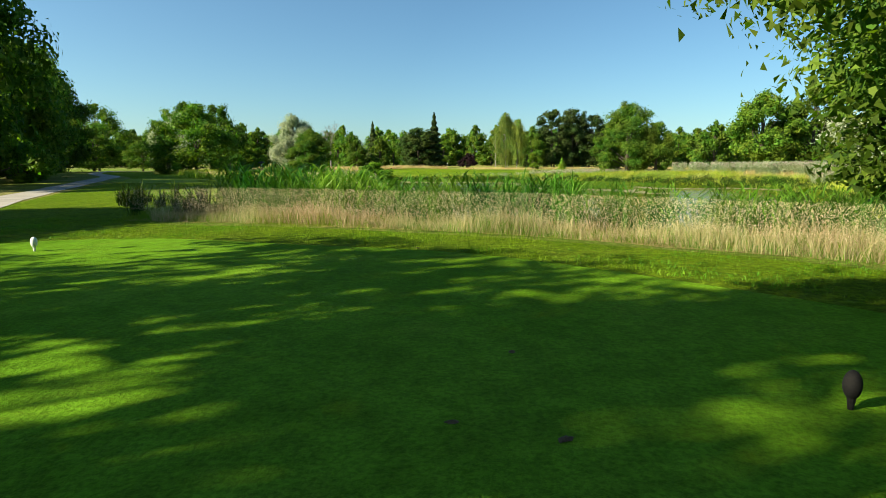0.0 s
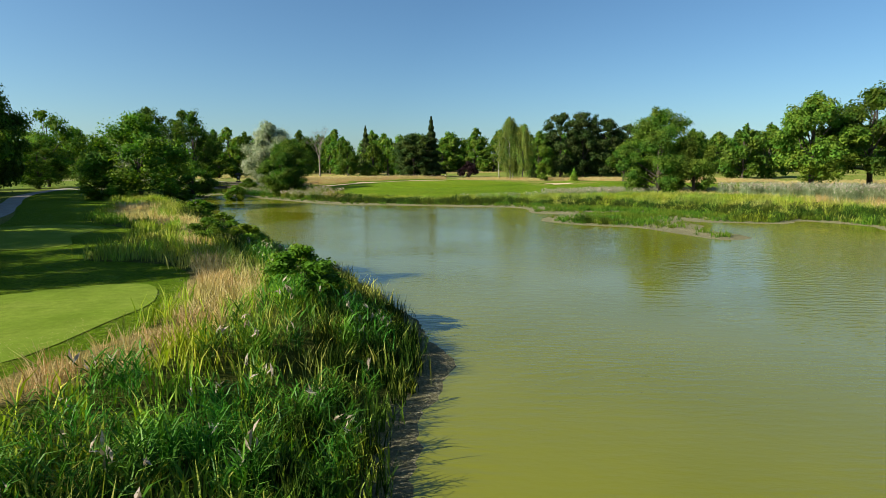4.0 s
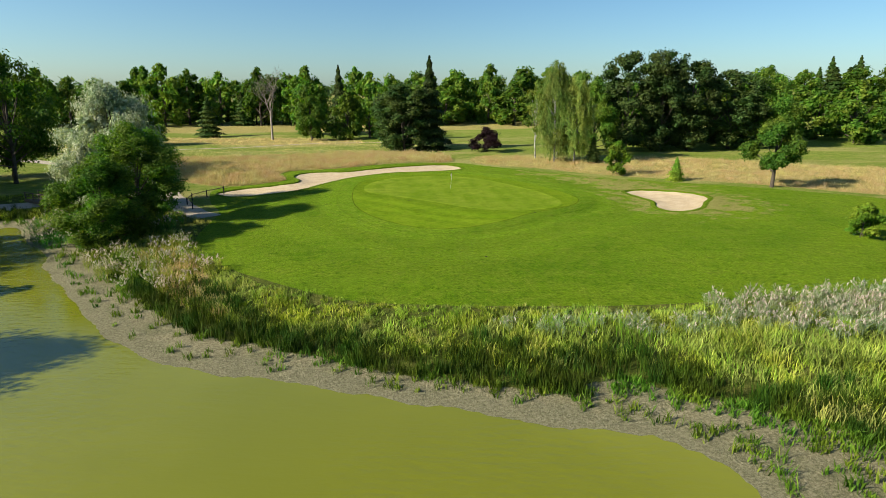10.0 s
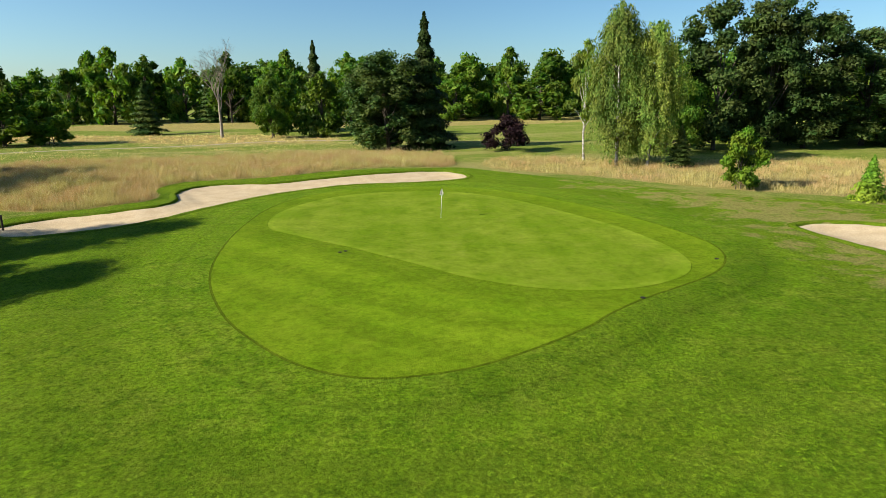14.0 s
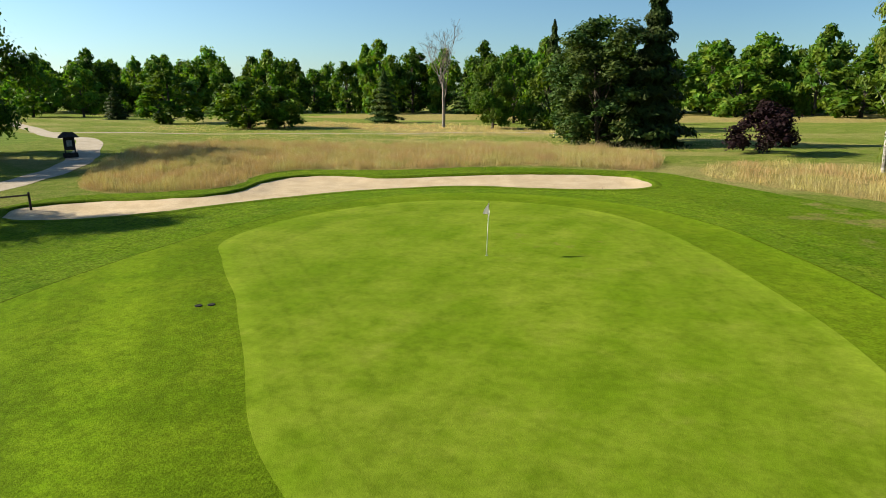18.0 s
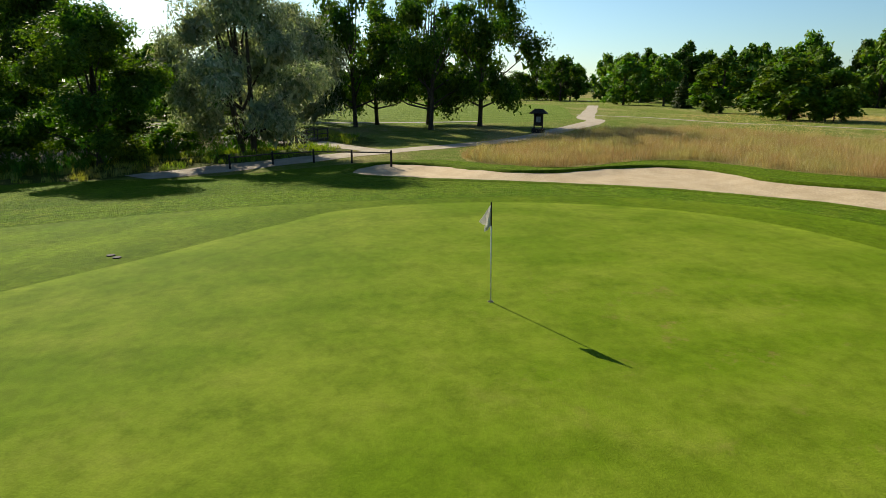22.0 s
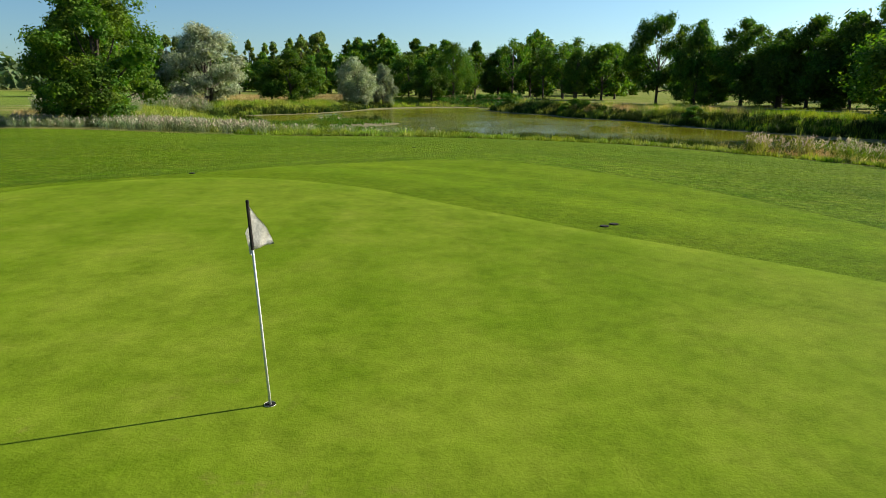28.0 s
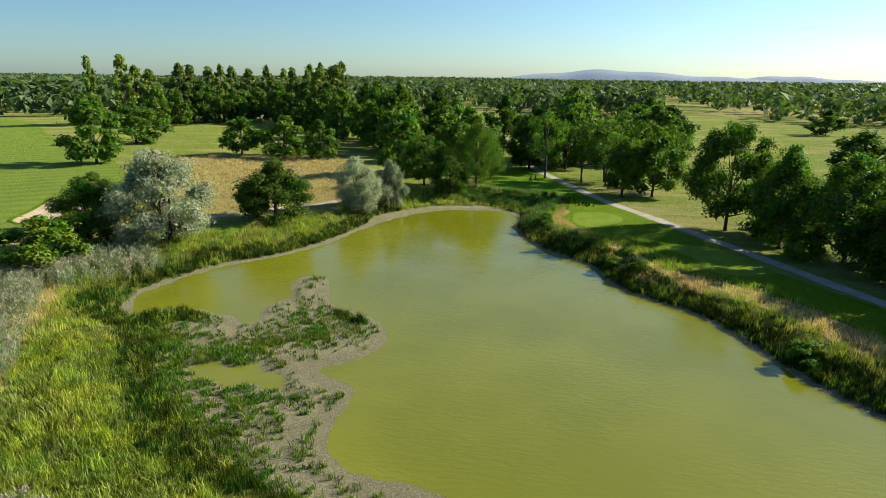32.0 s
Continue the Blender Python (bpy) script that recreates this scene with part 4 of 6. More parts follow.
def weeping(seed, height, radius, strands, per, size):
    """A birch: a pale stem, and thin twigs that hang in curtains of small leaves."""
    rng = np.random.default_rng(seed)
    u = rng.random(strands) ** 0.8
    ang = np.round(rng.random(strands) * 13) / 13 * math.tau + rng.normal(size=strands) * 0.16 + u * 9
    rho = radius * (0.25 + 0.75 * np.sin(np.pi * (0.12 + 0.8 * u)) ** 0.8) * np.sqrt(0.1 + 0.9 * rng.random(strands)) * (1 - 0.75 * np.clip(u - 0.72, 0, 1) * 2)
    top = height * (0.2 + 0.8 * u)
    long = np.minimum((0.10 + 0.14 * rng.random(strands)) * height, top - 0.5)
    s = rng.random((strands, per))
    z = top[:, None] - s * long[:, None]
    out = (rho[:, None] * (0.82 + 0.3 * np.sqrt(s)))
    wob = rng.normal(size=(strands, per, 3)) * (0.13, 0.13, 0.1)
    pos = (np.stack([out * np.cos(ang)[:, None], out * np.sin(ang)[:, None], z], -1) + wob).reshape(-1, 3)
    face = np.repeat(np.stack([np.cos(ang), np.sin(ang), 0.1 + 0 * ang], 1), per, 0)
    v, q = leaf_quads(rng, pos, face, size, 0.7, 0.5, True)
    tv, tq, off = [], [], 0
    hs = np.array([-0.3, 0.04 * height, 0.3 * height, 0.6 * height, 0.95 * height])
    a, f = tube_arrays(np.stack([0.12 * np.sin(hs * 0.5), 0.1 * np.cos(hs * 0.4), hs], 1), [0.2, 0.15, 0.125, 0.08, 0.02], 8)
    tv.append(a)
    tq.append(f)
    off = len(a)
    for k in rng.choice(strands, 22, replace=False):
        tip = np.array((rho[k] * math.cos(ang[k]), rho[k] * math.sin(ang[k]), top[k]))
        low = np.array((0, 0, max(0.6, top[k] - 0.14 * height)))
        a, f = tube_arrays([low, low * 0.4 + tip * 0.6 + (0, 0, 0.3), tip], [0.05, 0.03, 0.012], 5)
        tv.append(a)
        tq.append(f + off)
        off += len(a)
    return mesh_np("trunk", np.vstack(tv), None, np.vstack(tq)), mesh_np("crown", v, q)


def conifer(seed, height, radius, base, leaves, size, three=False):
    """A spruce: whorls of drooping boughs that shorten to a pointed top."""
    rng = np.random.default_rng(seed)
    u = rng.random(leaves) ** 1.15
    level = np.round(u * 19) / 19 + rng.normal(size=leaves) * 0.022
    level = np.clip(level, 0, 0.995)
    reach = radius * (1 - level) ** 0.85 * (0.85 + 0.3 * np.sin(level * 61 + 1))
    bough = np.round(rng.random(leaves) * 11) / 11 * math.tau + level * 40 + rng.normal(size=leaves) * 0.13
    reach = reach * (0.68 + 0.5 * (np.abs(np.sin(np.round(bough * 1.75) * 12.9 + np.round(level * 19) * 7.3)) * 43.7 % 1.0))
    rho = reach * np.sqrt(0.12 + 0.88 * rng.random(leaves))
    z = base + (height - base) * level - rho * 0.22 + 0.10 * rng.normal(size=leaves)
    pos = np.stack([rho * np.cos(bough), rho * np.sin(bough), z], 1)
    out = np.stack([np.cos(bough), np.sin(bough), 0.2 + 0 * z], 1)
    v, q = leaf_quads(rng, pos, out, size * (0.6 + 0.5 * (1 - level)), 0.35, 0.5, three)
    crown = mesh_np("crown", v, q) if three else mesh_np("crown", v, None, q)
    a, f = tube_arrays([(0, 0, -0.3), (0, 0, height * 0.5), (0, 0, height * 0.97)], [radius * 0.07, radius * 0.045, 0.03], 7)
    return mesh_np("trunk", a, None, f), crown


def bare_tree(seed, height, radius):
    """A dead tree of forking bare branches."""
    rng = np.random.default_rng(seed)
    tv, tq, bv, bq = [], [], [], []

    def add(vs, qs, pts, radii, sides):
        a, f = tube_arrays(pts, radii, sides)
        qs.append(f + sum(len(w) for w in vs))
        vs.append(a)

    def fork(p, d, length, r, depth):
        e = p + d * length
        mid = (p + e) / 2 + rng.normal(size=3) * length * 0.05
        add(bv, bq, [p, mid, e], [r, r * 0.8, r * 0.55], 5 if depth < 3 else 3)
        if depth >= 5:
            return
        for _ in range(3 if depth < 4 else 4):
            nd = d + rng.normal(size=3) * 0.42 + (0, 0, 0.18)
            nd /= np.linalg.norm(nd)
            fork(mid * 0.35 + e * 0.65 if rng.random() < 0.5 else e, nd, length * (0.62 + 0.2 * rng.random()), r * 0.55, depth + 1)

    h0 = height * 0.34
    add(tv, tq, [(0, 0, -0.3), (0.05, 0, h0 * 0.5), (0, 0.05, h0), (0.1, 0, h0 * 1.6)], [0.34, 0.26, 0.22, 0.14], 8)
    for k in range(6):
        a = k * 1.05
        d = np.array((math.cos(a) * 0.34, math.sin(a) * 0.34, 1.0))
        fork(np.array((0, 0, h0 * (0.75 + 0.16 * k))), d / np.linalg.norm(d), height * 0.19, 0.11, 1)
    return mesh_np("trunk", np.vstack(tv), None, np.vstack(tq)), mesh_np("branches", np.vstack(bv), None, np.vstack(bq))


KINDS = {}


def kind(key, name, meshes, bark, leaf, height, radius, label, category="tree"):
    trunk, crown = meshes
    trunk.materials.append(bark)
    crown.materials.append(leaf)
    KINDS.setdefault(key, []).append((name, trunk, crown, height, radius, label, category))


for s in range(4):
    kind("oak", "oak_tree", broadleaf(10 + s, 16, 7, 0.3 + 0.5 * s, 15500, 0.33, 64, top=(0.3, 0.7, 0.5, 0.9)[s], ragged=1.05 + 0.06 * s, three=True), M_BARK, M_OAK, 16, 7, "broad dark green leafy oak tree")
for s in range(3):
    kind("ash", "ash_tree", broadleaf(30 + s, 12, 5, 0.4 + 0.5 * s, 13000, 0.28, 52, ragged=1.08, three=True), M_BARK, M_ASH, 12, 5, "fresh green leafy tree with a rounded crown")
for s in range(2):
    kind("willow", "willow_tree", broadleaf(40 + s, 14, 7, 0.5, 30000, 0.27, 60, droop=0.45, slim=0.36, three=True, stems=2, trunk=0.35), M_BARK, M_WILLOW, 14, 7, "silver-grey leafy willow tree")
for s in range(2):
    kind("birch", "birch_tree", weeping(50 + s, 16, 3.4, 520, 46, 0.2), M_BIRCH_BARK, M_BIRCH, 16, 3.4, "slender birch tree with pale trunk and drooping foliage")
kind("oak_low", "oak_tree", broadleaf(24, 14, 5.4, 0.1, 34000, 0.215, 70, top=0.7, ragged=1.1, three=True), M_BARK, M_OAK, 14, 5.4, "broad dark green oak tree with boughs down to the grass")
for s in range(2):
    kind("oak_airy", "oak_tree", broadleaf(26 + s, 16, 7, 1.6, 9000, 0.31, 42, gaps=0.38, ragged=1.22, three=True), M_BARK, M_OAK, 16, 7, "tall airy dark green oak tree with sky between its boughs")
kind("oak_thin", "oak_tree", broadleaf(20, 16, 7, 4.5, 3300, 0.33, 40, gaps=0.35, ragged=1.15, three=True), M_BARK, M_OAK, 16, 7, "tall loose-leaved oak tree beside the tee")
kind("tee_ash", "ash_tree", broadleaf(37, 14, 6.5, 1.2, 48000, 0.125, 100, trunk=0.24, ragged=1.1, three=True), M_BARK, M_OAK, 14, 6.5, "fresh green leafy tree overhanging the tee")
kind("ash_stem", "ash_tree", broadleaf(36, 12, 5, 2.6, 12000, 0.32, 34, three=True), M_BARK, M_OAK, 12, 5, "dark green leafy tree with a clear stem")
kind("birch_thin", "birch_tree", broadleaf(55, 15, 3.0, 4.0, 1500, 0.4, 22, droop=0.7, slim=0.34, trunk=0.14, gaps=0.5), M_BIRCH_BARK, M_BIRCH, 15, 3.0, "thin-leaved birch tree with a white trunk")
for s in range(2):
    kind("spruce", "spruce_tree", conifer(60 + s, 18, 4.0, 0.4, 15000, 0.5, True), M_BARK, M_SPRUCE, 18, 4.0, "dark green pointed spruce tree")
for s in range(2):
    kind("bush", "bush", broadleaf(70 + s, 6, 3, 0.15, 4600, 0.3, 18, three=True, top=0.8, trunk=0.09, stems=3), M_BARK, M_BUSH, 6, 3, "dense green leafy bush", "bush")
for s in range(3):
    kind("fir", "fir_tree", broadleaf(120 + s, 22, 6, 0.2, 15000, 0.40, 80, top=(1.35, 1.5, 1.2)[s], ragged=1.06, three=True, droop=0.15), M_BARK, M_FIR, 22, 6, "tall dark green fir tree with dense boughs to the grass")
kind("plum", "plum_bush", broadleaf(75, 5, 3.5, 0.2, 4200, 0.28, 20, trunk=0.1, stems=3), M_BARK, M_PLUM, 5, 3.5, "dark purple-leaved rounded bush in dry grass", "bush")
kind("cone", "conical_shrub", conifer(77, 4, 1.5, 0.1, 3000, 0.34), M_BARK, M_BUSH, 4, 1.5, "small conical green shrub in the dry grass", "bush")
kind("bare", "bare_tree", bare_tree(80, 18, 4.5), M_GREY_BARK, M_GREY_BARK, 18, 4.5, "dead leafless tree with pale branches")
for s in range(4):
    kind("oak_far", "oak_tree", broadleaf(90 + s, 16, 7, 0.05 + 0.25 * s, 3600, 0.74, 44, ragged=1.08, three=True), M_BARK, M_OAK, 16, 7, "dark green leafy tree at the edge of the woods")
for s in range(2):
    kind("ash_far", "ash_tree", broadleaf(95 + s, 13, 5.5, 0.1, 3000, 0.64, 40, ragged=1.08, three=True), M_BARK, M_ASH, 13, 5.5, "fresh green leafy tree at the edge of the woods")
kind("poplar_far", "poplar_tree", broadleaf(98, 26, 5, 3, 3000, 0.85, 60, top=0.6, three=True), M_BARK, M_BIRCH, 26, 5, "tall slender poplar tree behind the woods")
kind("thicket", "thicket", broadleaf(101, 5, 6, 0.0, 900, 0.8, 30, three=True, top=0.9, trunk=0.05, stems=3), M_BARK, M_OAK, 5, 6, "dark green undergrowth at the edge of the woods", "bush")
kind("spruce_far", "spruce_tree", conifer(99, 18, 4.0, 0.7, 4500, 0.8, True), M_BARK, M_SPRUCE, 18, 4.0, "dark pointed spruce tree among the woods")
KIND_COUNT = {}
PLACED = []


def plant(key, x, y, h, r, extra="", group=""):
    """One tree or bush at a place, with its height and crown radius."""
    k = KIND_COUNT[key] = KIND_COUNT.get(key, -1) + 1
    name, trunk, crown, hh, rr, label, category = KINDS[key][k % len(KINDS[key])]
    e = new(name)
    turn = (x * 37.3 + y * 71.7) % 360
    e.matrix_world = pose(x, y, land(x, y) - 0.03, 0, 0, turn) @ Matrix.Diagonal((r / rr, r / rr, h / hh, 1))
    tagged(e, (label + " " + extra).strip(), category, group)
    for me, n in ((trunk, "trunk"), (crown, "crown")):
        o = new(n, me)
        o.parent = e
    PLACED.append((x, y, r))


for row in (
    # behind the green
    ("fir", -8.7, 226, 14.8, 5.8), ("spruce", -3.2, 228, 19.8, 4.8), ("fir", -11.5, 230, 12.5, 4.6), ("plum", 9, 222, 5.2, 3.7), ("birch_thin", 17.6, 210, 15.5, 2.6), ("birch", 20.3, 204.5, 18, 4.2),
    ("birch", 24, 204, 16, 3.8), ("birch", 21.5, 209, 16.5, 3.6), ("fir", 38.7, 223, 21.2, 5.6), ("fir", 46, 223, 21.2, 5.0), ("fir", 52.5, 225, 19, 5.8), ("fir", 62.5, 228, 17.4, 7.0),
    ("oak", 31.5, 222, 15.5, 5.2), ("oak", 70, 230, 17, 7.5), ("bush", 27, 186.5, 5.4, 2.0), ("cone", 34.1, 180, 3.4, 1.4), ("spruce", 27.2, 203, 4.8, 1.6), ("bare", -45.8, 256, 18, 4.6),
    ("ash", -34.9, 254, 11.6, 4.0), ("oak_far", -40, 276, 16, 6), ("spruce", -30.3, 272, 19.5, 4.4), ("ash_far", -20.7, 262, 14.5, 5.2), ("oak_far", -14, 256, 13.5, 5),
    ("ash_far", -26, 258, 13, 4.5), ("bush", -77.5, 238, 9.4, 7.0), ("bush", -71, 241, 7.6, 4.6), ("spruce", -67, 268, 11.6, 4.0), ("spruce_far", -75, 323, 12, 5), ("ash_far", -109, 246, 11.6, 7),
    ("spruce_far", -141, 255, 8.4, 3.4), ("oak_far", -182, 257, 15.5, 8), ("oak_far", -171, 265, 15.6, 7), ("oak_far", -189, 280, 19, 9), ("ash_far", 0, 314, 12, 7), ("ash_far", 24, 311, 13, 8.6),
    # west of the green, round the stream
    ("oak_low", -32, 146.5, 9.0, 4.1), ("oak_low", -32, 153.5, 10.8, 4.5), ("willow", -38.5, 162, 15, 6.4), ("oak_airy", -70, 171, 19.5, 6.2), ("oak_airy", -63, 180, 18.5, 6.4), ("oak_airy", -68, 187, 20, 7.0),
    ("oak_airy", -74, 181, 19, 6.2), ("willow", -68, 163, 15.5, 8.0), ("oak_airy", -89, 162, 18, 7.0), ("oak_airy", -76, 174, 17, 6.2), ("ash", -50, 146.5, 7.6, 4.6), ("oak", -44.5, 113, 13, 6.6),
    ("bush", -37, 133, 3.2, 2.0), ("bush", -43, 161, 3.0, 2.2), ("bush", -36, 157, 2.6, 2.0),
    # along the path west of the pond
    # the oak_thin at (-14.5, -2.5) is added to throw shade on the tee
    ("oak_thin", -20, -4, 15.5, 7.0), ("oak_thin", -19.5, 2.3, 13, 5.2), ("oak_thin", -14.5, -2.5, 14.5, 5.4), ("ash", -21.5, 15.5, 13, 4.4), ("oak", -34.5, 43, 17.8, 6.2), ("oak", -39, 54, 16, 5.4), ("oak", -45, 60.5, 15, 6.8),
    ("ash", -49, 67, 11.6, 5.2), ("oak", -50.5, 73, 14.5, 6), ("oak", -57, 82, 15.5, 6.2), ("oak", -63, 91, 14.5, 6), ("oak", -70, 101, 20.5, 7.4), ("oak", -76.5, 112, 20.5, 8),
    ("oak", -80, 124, 25, 8), ("oak", -80, 131, 22.5, 7), ("oak", -84, 151, 9.5, 6), ("oak", -71.5, 149.5, 7.6, 4.4), ("bush", -40, 60, 4, 3), ("bush", -53, 77, 4, 3.2), ("bush", -60, 87, 4.4, 3.4), ("bush", -66, 97, 4, 3.2), ("bush", -73, 107, 4.5, 3.4), ("bush", -47, 108, 3.5, 3), ("bush", -41, 117, 3, 2.6), ("oak", -54, 79, 13, 5.4), ("oak", -47.5, 69.5, 13, 5.2), ("oak", -66.5, 96, 15, 5.6), ("oak_far", -52, 58, 13, 6), ("oak_far", -58, 70, 15, 6.5), ("oak_far", -90, 120, 17, 7),
    ("oak_far", -99, 138, 12, 7), ("oak_far", -84, 100, 16, 7), ("oak_far", -72, 84, 14, 6.5), ("oak_far", -28, 14, 14, 6), ("oak_far", -43, 44, 13, 6),
    # round the tee
    ("oak_thin", -6.0, -7.5, 17, 6.0), ("tee_ash", 10.0, 8.4, 14.5, 6.6), ("oak", 15, 17, 8.5, 4.0), ("oak", 22, 9, 11.5, 5), ("oak_far", 14, -16, 17, 8), ("oak_far", 30, -6, 16, 7.5), ("oak_far", -12, -24, 18, 8),
    ("ash", -2, -24, 15, 6), ("oak_thin", -24, -8, 17, 7.5), ("oak_thin", -33, 4, 15, 6),
    # east of the pond
    ("willow", 25.2, 29.8, 10, 3.2), ("willow", 30.5, 36.5, 11.2, 4.9), ("oak", 41, 50, 11, 6.2), ("ash", 46, 47, 7, 3.2), ("willow", 51, 67.5, 14.2, 7.8), ("oak_low", 60.5, 70.5, 9.5, 4.6), ("oak", 66.7, 60.3, 9, 5.2), ("bush", 58, 82, 6.8, 4.9),
    ("oak_low", 35.6, 122, 14, 5.6), ("ash", 40.5, 119.5, 10, 3.8), ("ash", 70, 138, 18, 7.4), ("ash", 83, 141, 19.5, 8), ("ash_stem", 45, 173.5, 10, 4.0), ("spruce_far", 178, 388, 17, 5.4), ("spruce_far", 168, 380, 13, 4.8), ("spruce_far", 196, 396, 16.5, 5.4), ("spruce_far", 140, 372, 13, 4.8), ("bush", 39, 145.3, 3.2, 1.7),
    ("oak_far", 82, 190, 15, 6), ("oak_far", 92, 196, 15, 6.4), ("oak_far", 116, -7.6, 18.4, 8.2), ("oak_far", 87, -36, 12, 6.6), ("ash_far", 73, -36, 12.5, 8), ("ash_far", 60, -31, 11.5, 5.2),
    ("oak_far", 137, -58, 15, 10), ("ash_far", -54, -85, 13.5, 6), ("oak_far", -139, -165, 12, 8), ("bush", -4.8, 43.5, 2.1, 1.5), ("bush", -13.6, 65, 1.9, 1.6), ("bush", -15.4, 62.6, 1.6, 1.3),
    ("bush", -27.5, 92, 2.2, 1.8), ("bush", -16.5, 68.5, 1.5, 1.3)):
    plant(*row)

# the edges of the woods, tree by tree
rng = np.random.default_rng(5)


def belt(points, depth, gap, hmin, hmax, keys, group):
    """Trees along a line of the plan, some rows deep."""
    c = smooth_line(points, 8)
    seg = np.linalg.norm(np.diff(c, axis=0), axis=1)
    s = np.concatenate([[0], np.cumsum(seg)])
    for row in range(depth):
        for u in np.arange(row * gap * 0.5, s[-1], gap):
            x, y = np.interp(u, s, c[:, 0]), np.interp(u, s, c[:, 1])
            i = min(np.searchsorted(s, u), len(c) - 2)
            tx, ty = c[i + 1] - c[i]
            k = math.hypot(tx, ty) + 1e-6
            off = row * gap * 0.85 + rng.normal() * gap * 0.3
            x, y = x - ty / k * off + rng.normal() * gap * 0.22, y + tx / k * off + rng.normal() * gap * 0.22
            if any((x - a) ** 2 + (y - b) ** 2 < (0.55 * (gap * 0.5 + r)) ** 2 for a, b, r in PLACED):
                continue
            h = hmin + (hmax - hmin) * (1.15 * rng.random() - 0.3 * (rng.random() < 0.3))
            plant(keys[int(rng.random() * len(keys))], x, y, h, gap * (0.45 + 0.35 * rng.random()), group=group)


WOOD = ["oak_far", "oak_far", "oak_far", "ash_far"]
belt([(60, 330), (20, 345), (-40, 345), (-100, 338), (-160, 325), (-230, 300), (-290, 260)], 3, 12, 16, 21.5, WOOD, "woods north of the course")
belt([(60, 324), (20, 338), (-40, 338), (-100, 331), (-160, 318), (-230, 293), (-290, 253)], 1, 9, 4, 7, ["thicket"], "undergrowth north of the course")
belt([(330, 250), (250, 262), (180, 258), (130, 262), (84, 244), (62, 246), (40, 250)], 2, 12, 11, 16, WOOD, "woods on the hill")
belt([(300, 380), (220, 360), (150, 350), (90, 330), (60, 330)], 2, 13, 12, 17, WOOD + ["spruce_far"], "woods on the hill")
belt([(-300, 120), (-290, 200), (-280, 262)], 1, 14, 14, 20, WOOD, "woods west of the course")
belt([(-130, 60), (-150, 100), (-160, 140)], 1, 14, 14, 18, WOOD, "woods west of the course")
belt([(-14, -52), (16, -46), (45, -74), (80, -120), (120, -170), (150, -178), (180, -130)], 2, 12.5, 15, 22, WOOD, "woods south of the tee")
belt([(200, -120), (160, -190), (120, -196), (84, -140)], 1, 8, 29, 34, ["poplar_far"], "tall poplars")
belt([(-36, -40), (-44, -90), (-60, -140)], 1, 13, 13, 18, WOOD, "trees beside the fields")
belt([(-80, -10), (-95, 20), (-100, 50), (-104, 80)], 1, 13, 12, 17, WOOD, "trees beside the fields")


# far woods, to the horizon
def far_woods():
    n = 13500
    a = rng.random(n) * math.tau
    a = np.where(rng.random(n) < 0.45, math.pi * (1.18 + 0.64 * rng.random(n)), a)
    d = 380 + 3700 * rng.random(n) ** 1.3
    x, y = d * np.cos(a), 100 + d * np.sin(a)
    lump = np.sin(x * 0.006 + 1) * np.sin(y * 0.0055) + 0.6 * np.sin(x * 0.0023 - y * 0.0031)
    keep = (lump > -0.35) | (d > 1500)
    west = (x < -90) & (y < 60) & (d < 1100) & (rng.random(n) < 0.4)
    lane = (np.abs(x + 120) < 28) & (y < -60) & (y > -700)
    keep &= ~west & ~lane & ~((x > 90) & (x < 330) & (y > -170) & (y < 140)) & (np.hypot(x, y - 100) > np.where(y > 100, 470, 330))
    x, y, d = x[keep], y[keep], d[keep]
    h = 13 + 9 * rng.random(len(x))
    z = field_at(HH, x, y)
    per = 22
    u = rng.random((len(x), per))
    dirs = unit(rng, len(x) * per).reshape(len(x), per, 3)
    rad = (5.0 + 0.0022 * d)[:, None] * (0.8 + 0.4 * rng.random((len(x), per)))
    mid = np.stack([x, y, z + 0.55 * h], -1)[:, None]
    pos = mid + dirs * np.stack([rad, rad, 0.45 * h[:, None] * np.ones_like(rad)], -1)
    v, q = leaf_quads(rng, pos.reshape(-1, 3), dirs.reshape(-1, 3), np.repeat(3.4 + 0.0022 * d, per), three=True)
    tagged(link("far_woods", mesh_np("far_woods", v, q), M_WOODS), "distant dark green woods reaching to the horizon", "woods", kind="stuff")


far_woods()


def hills(name, x0, x1, y, height, seed):
    """A long ridge on the horizon, its base colour blued for haze."""
    xs = np.linspace(x0, x1, 60)
    u = np.linspace(0, 1, 60)
    prof = height * np.sin(np.pi * u) ** 0.8 * (0.72 + 0.28 * np.sin(u * 9 + seed) * np.sin(u * 4 + seed * 2) + 0.05 * np.sin(u * 41))
    rows = [np.stack([xs, np.full(60, y + k * 260.0), -12 + (prof + 12) * s], 1) for k, s in ((0, 0.0), (-0.4, 0.6), (-1, 1.0), (-2, 0.0))]
    idx = np.arange(240).reshape(4, 60)
    q = np.stack([idx[:-1, :-1], idx[:-1, 1:], idx[1:, 1:], idx[1:, :-1]], -1).reshape(-1, 4)
    me = mesh_np(name, np.vstack(rows), None, q)
    me.polygons.foreach_set("use_smooth", np.ones(len(me.polygons), bool))
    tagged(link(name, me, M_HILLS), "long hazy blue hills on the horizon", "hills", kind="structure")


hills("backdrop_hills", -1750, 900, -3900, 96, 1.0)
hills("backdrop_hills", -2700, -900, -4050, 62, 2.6)


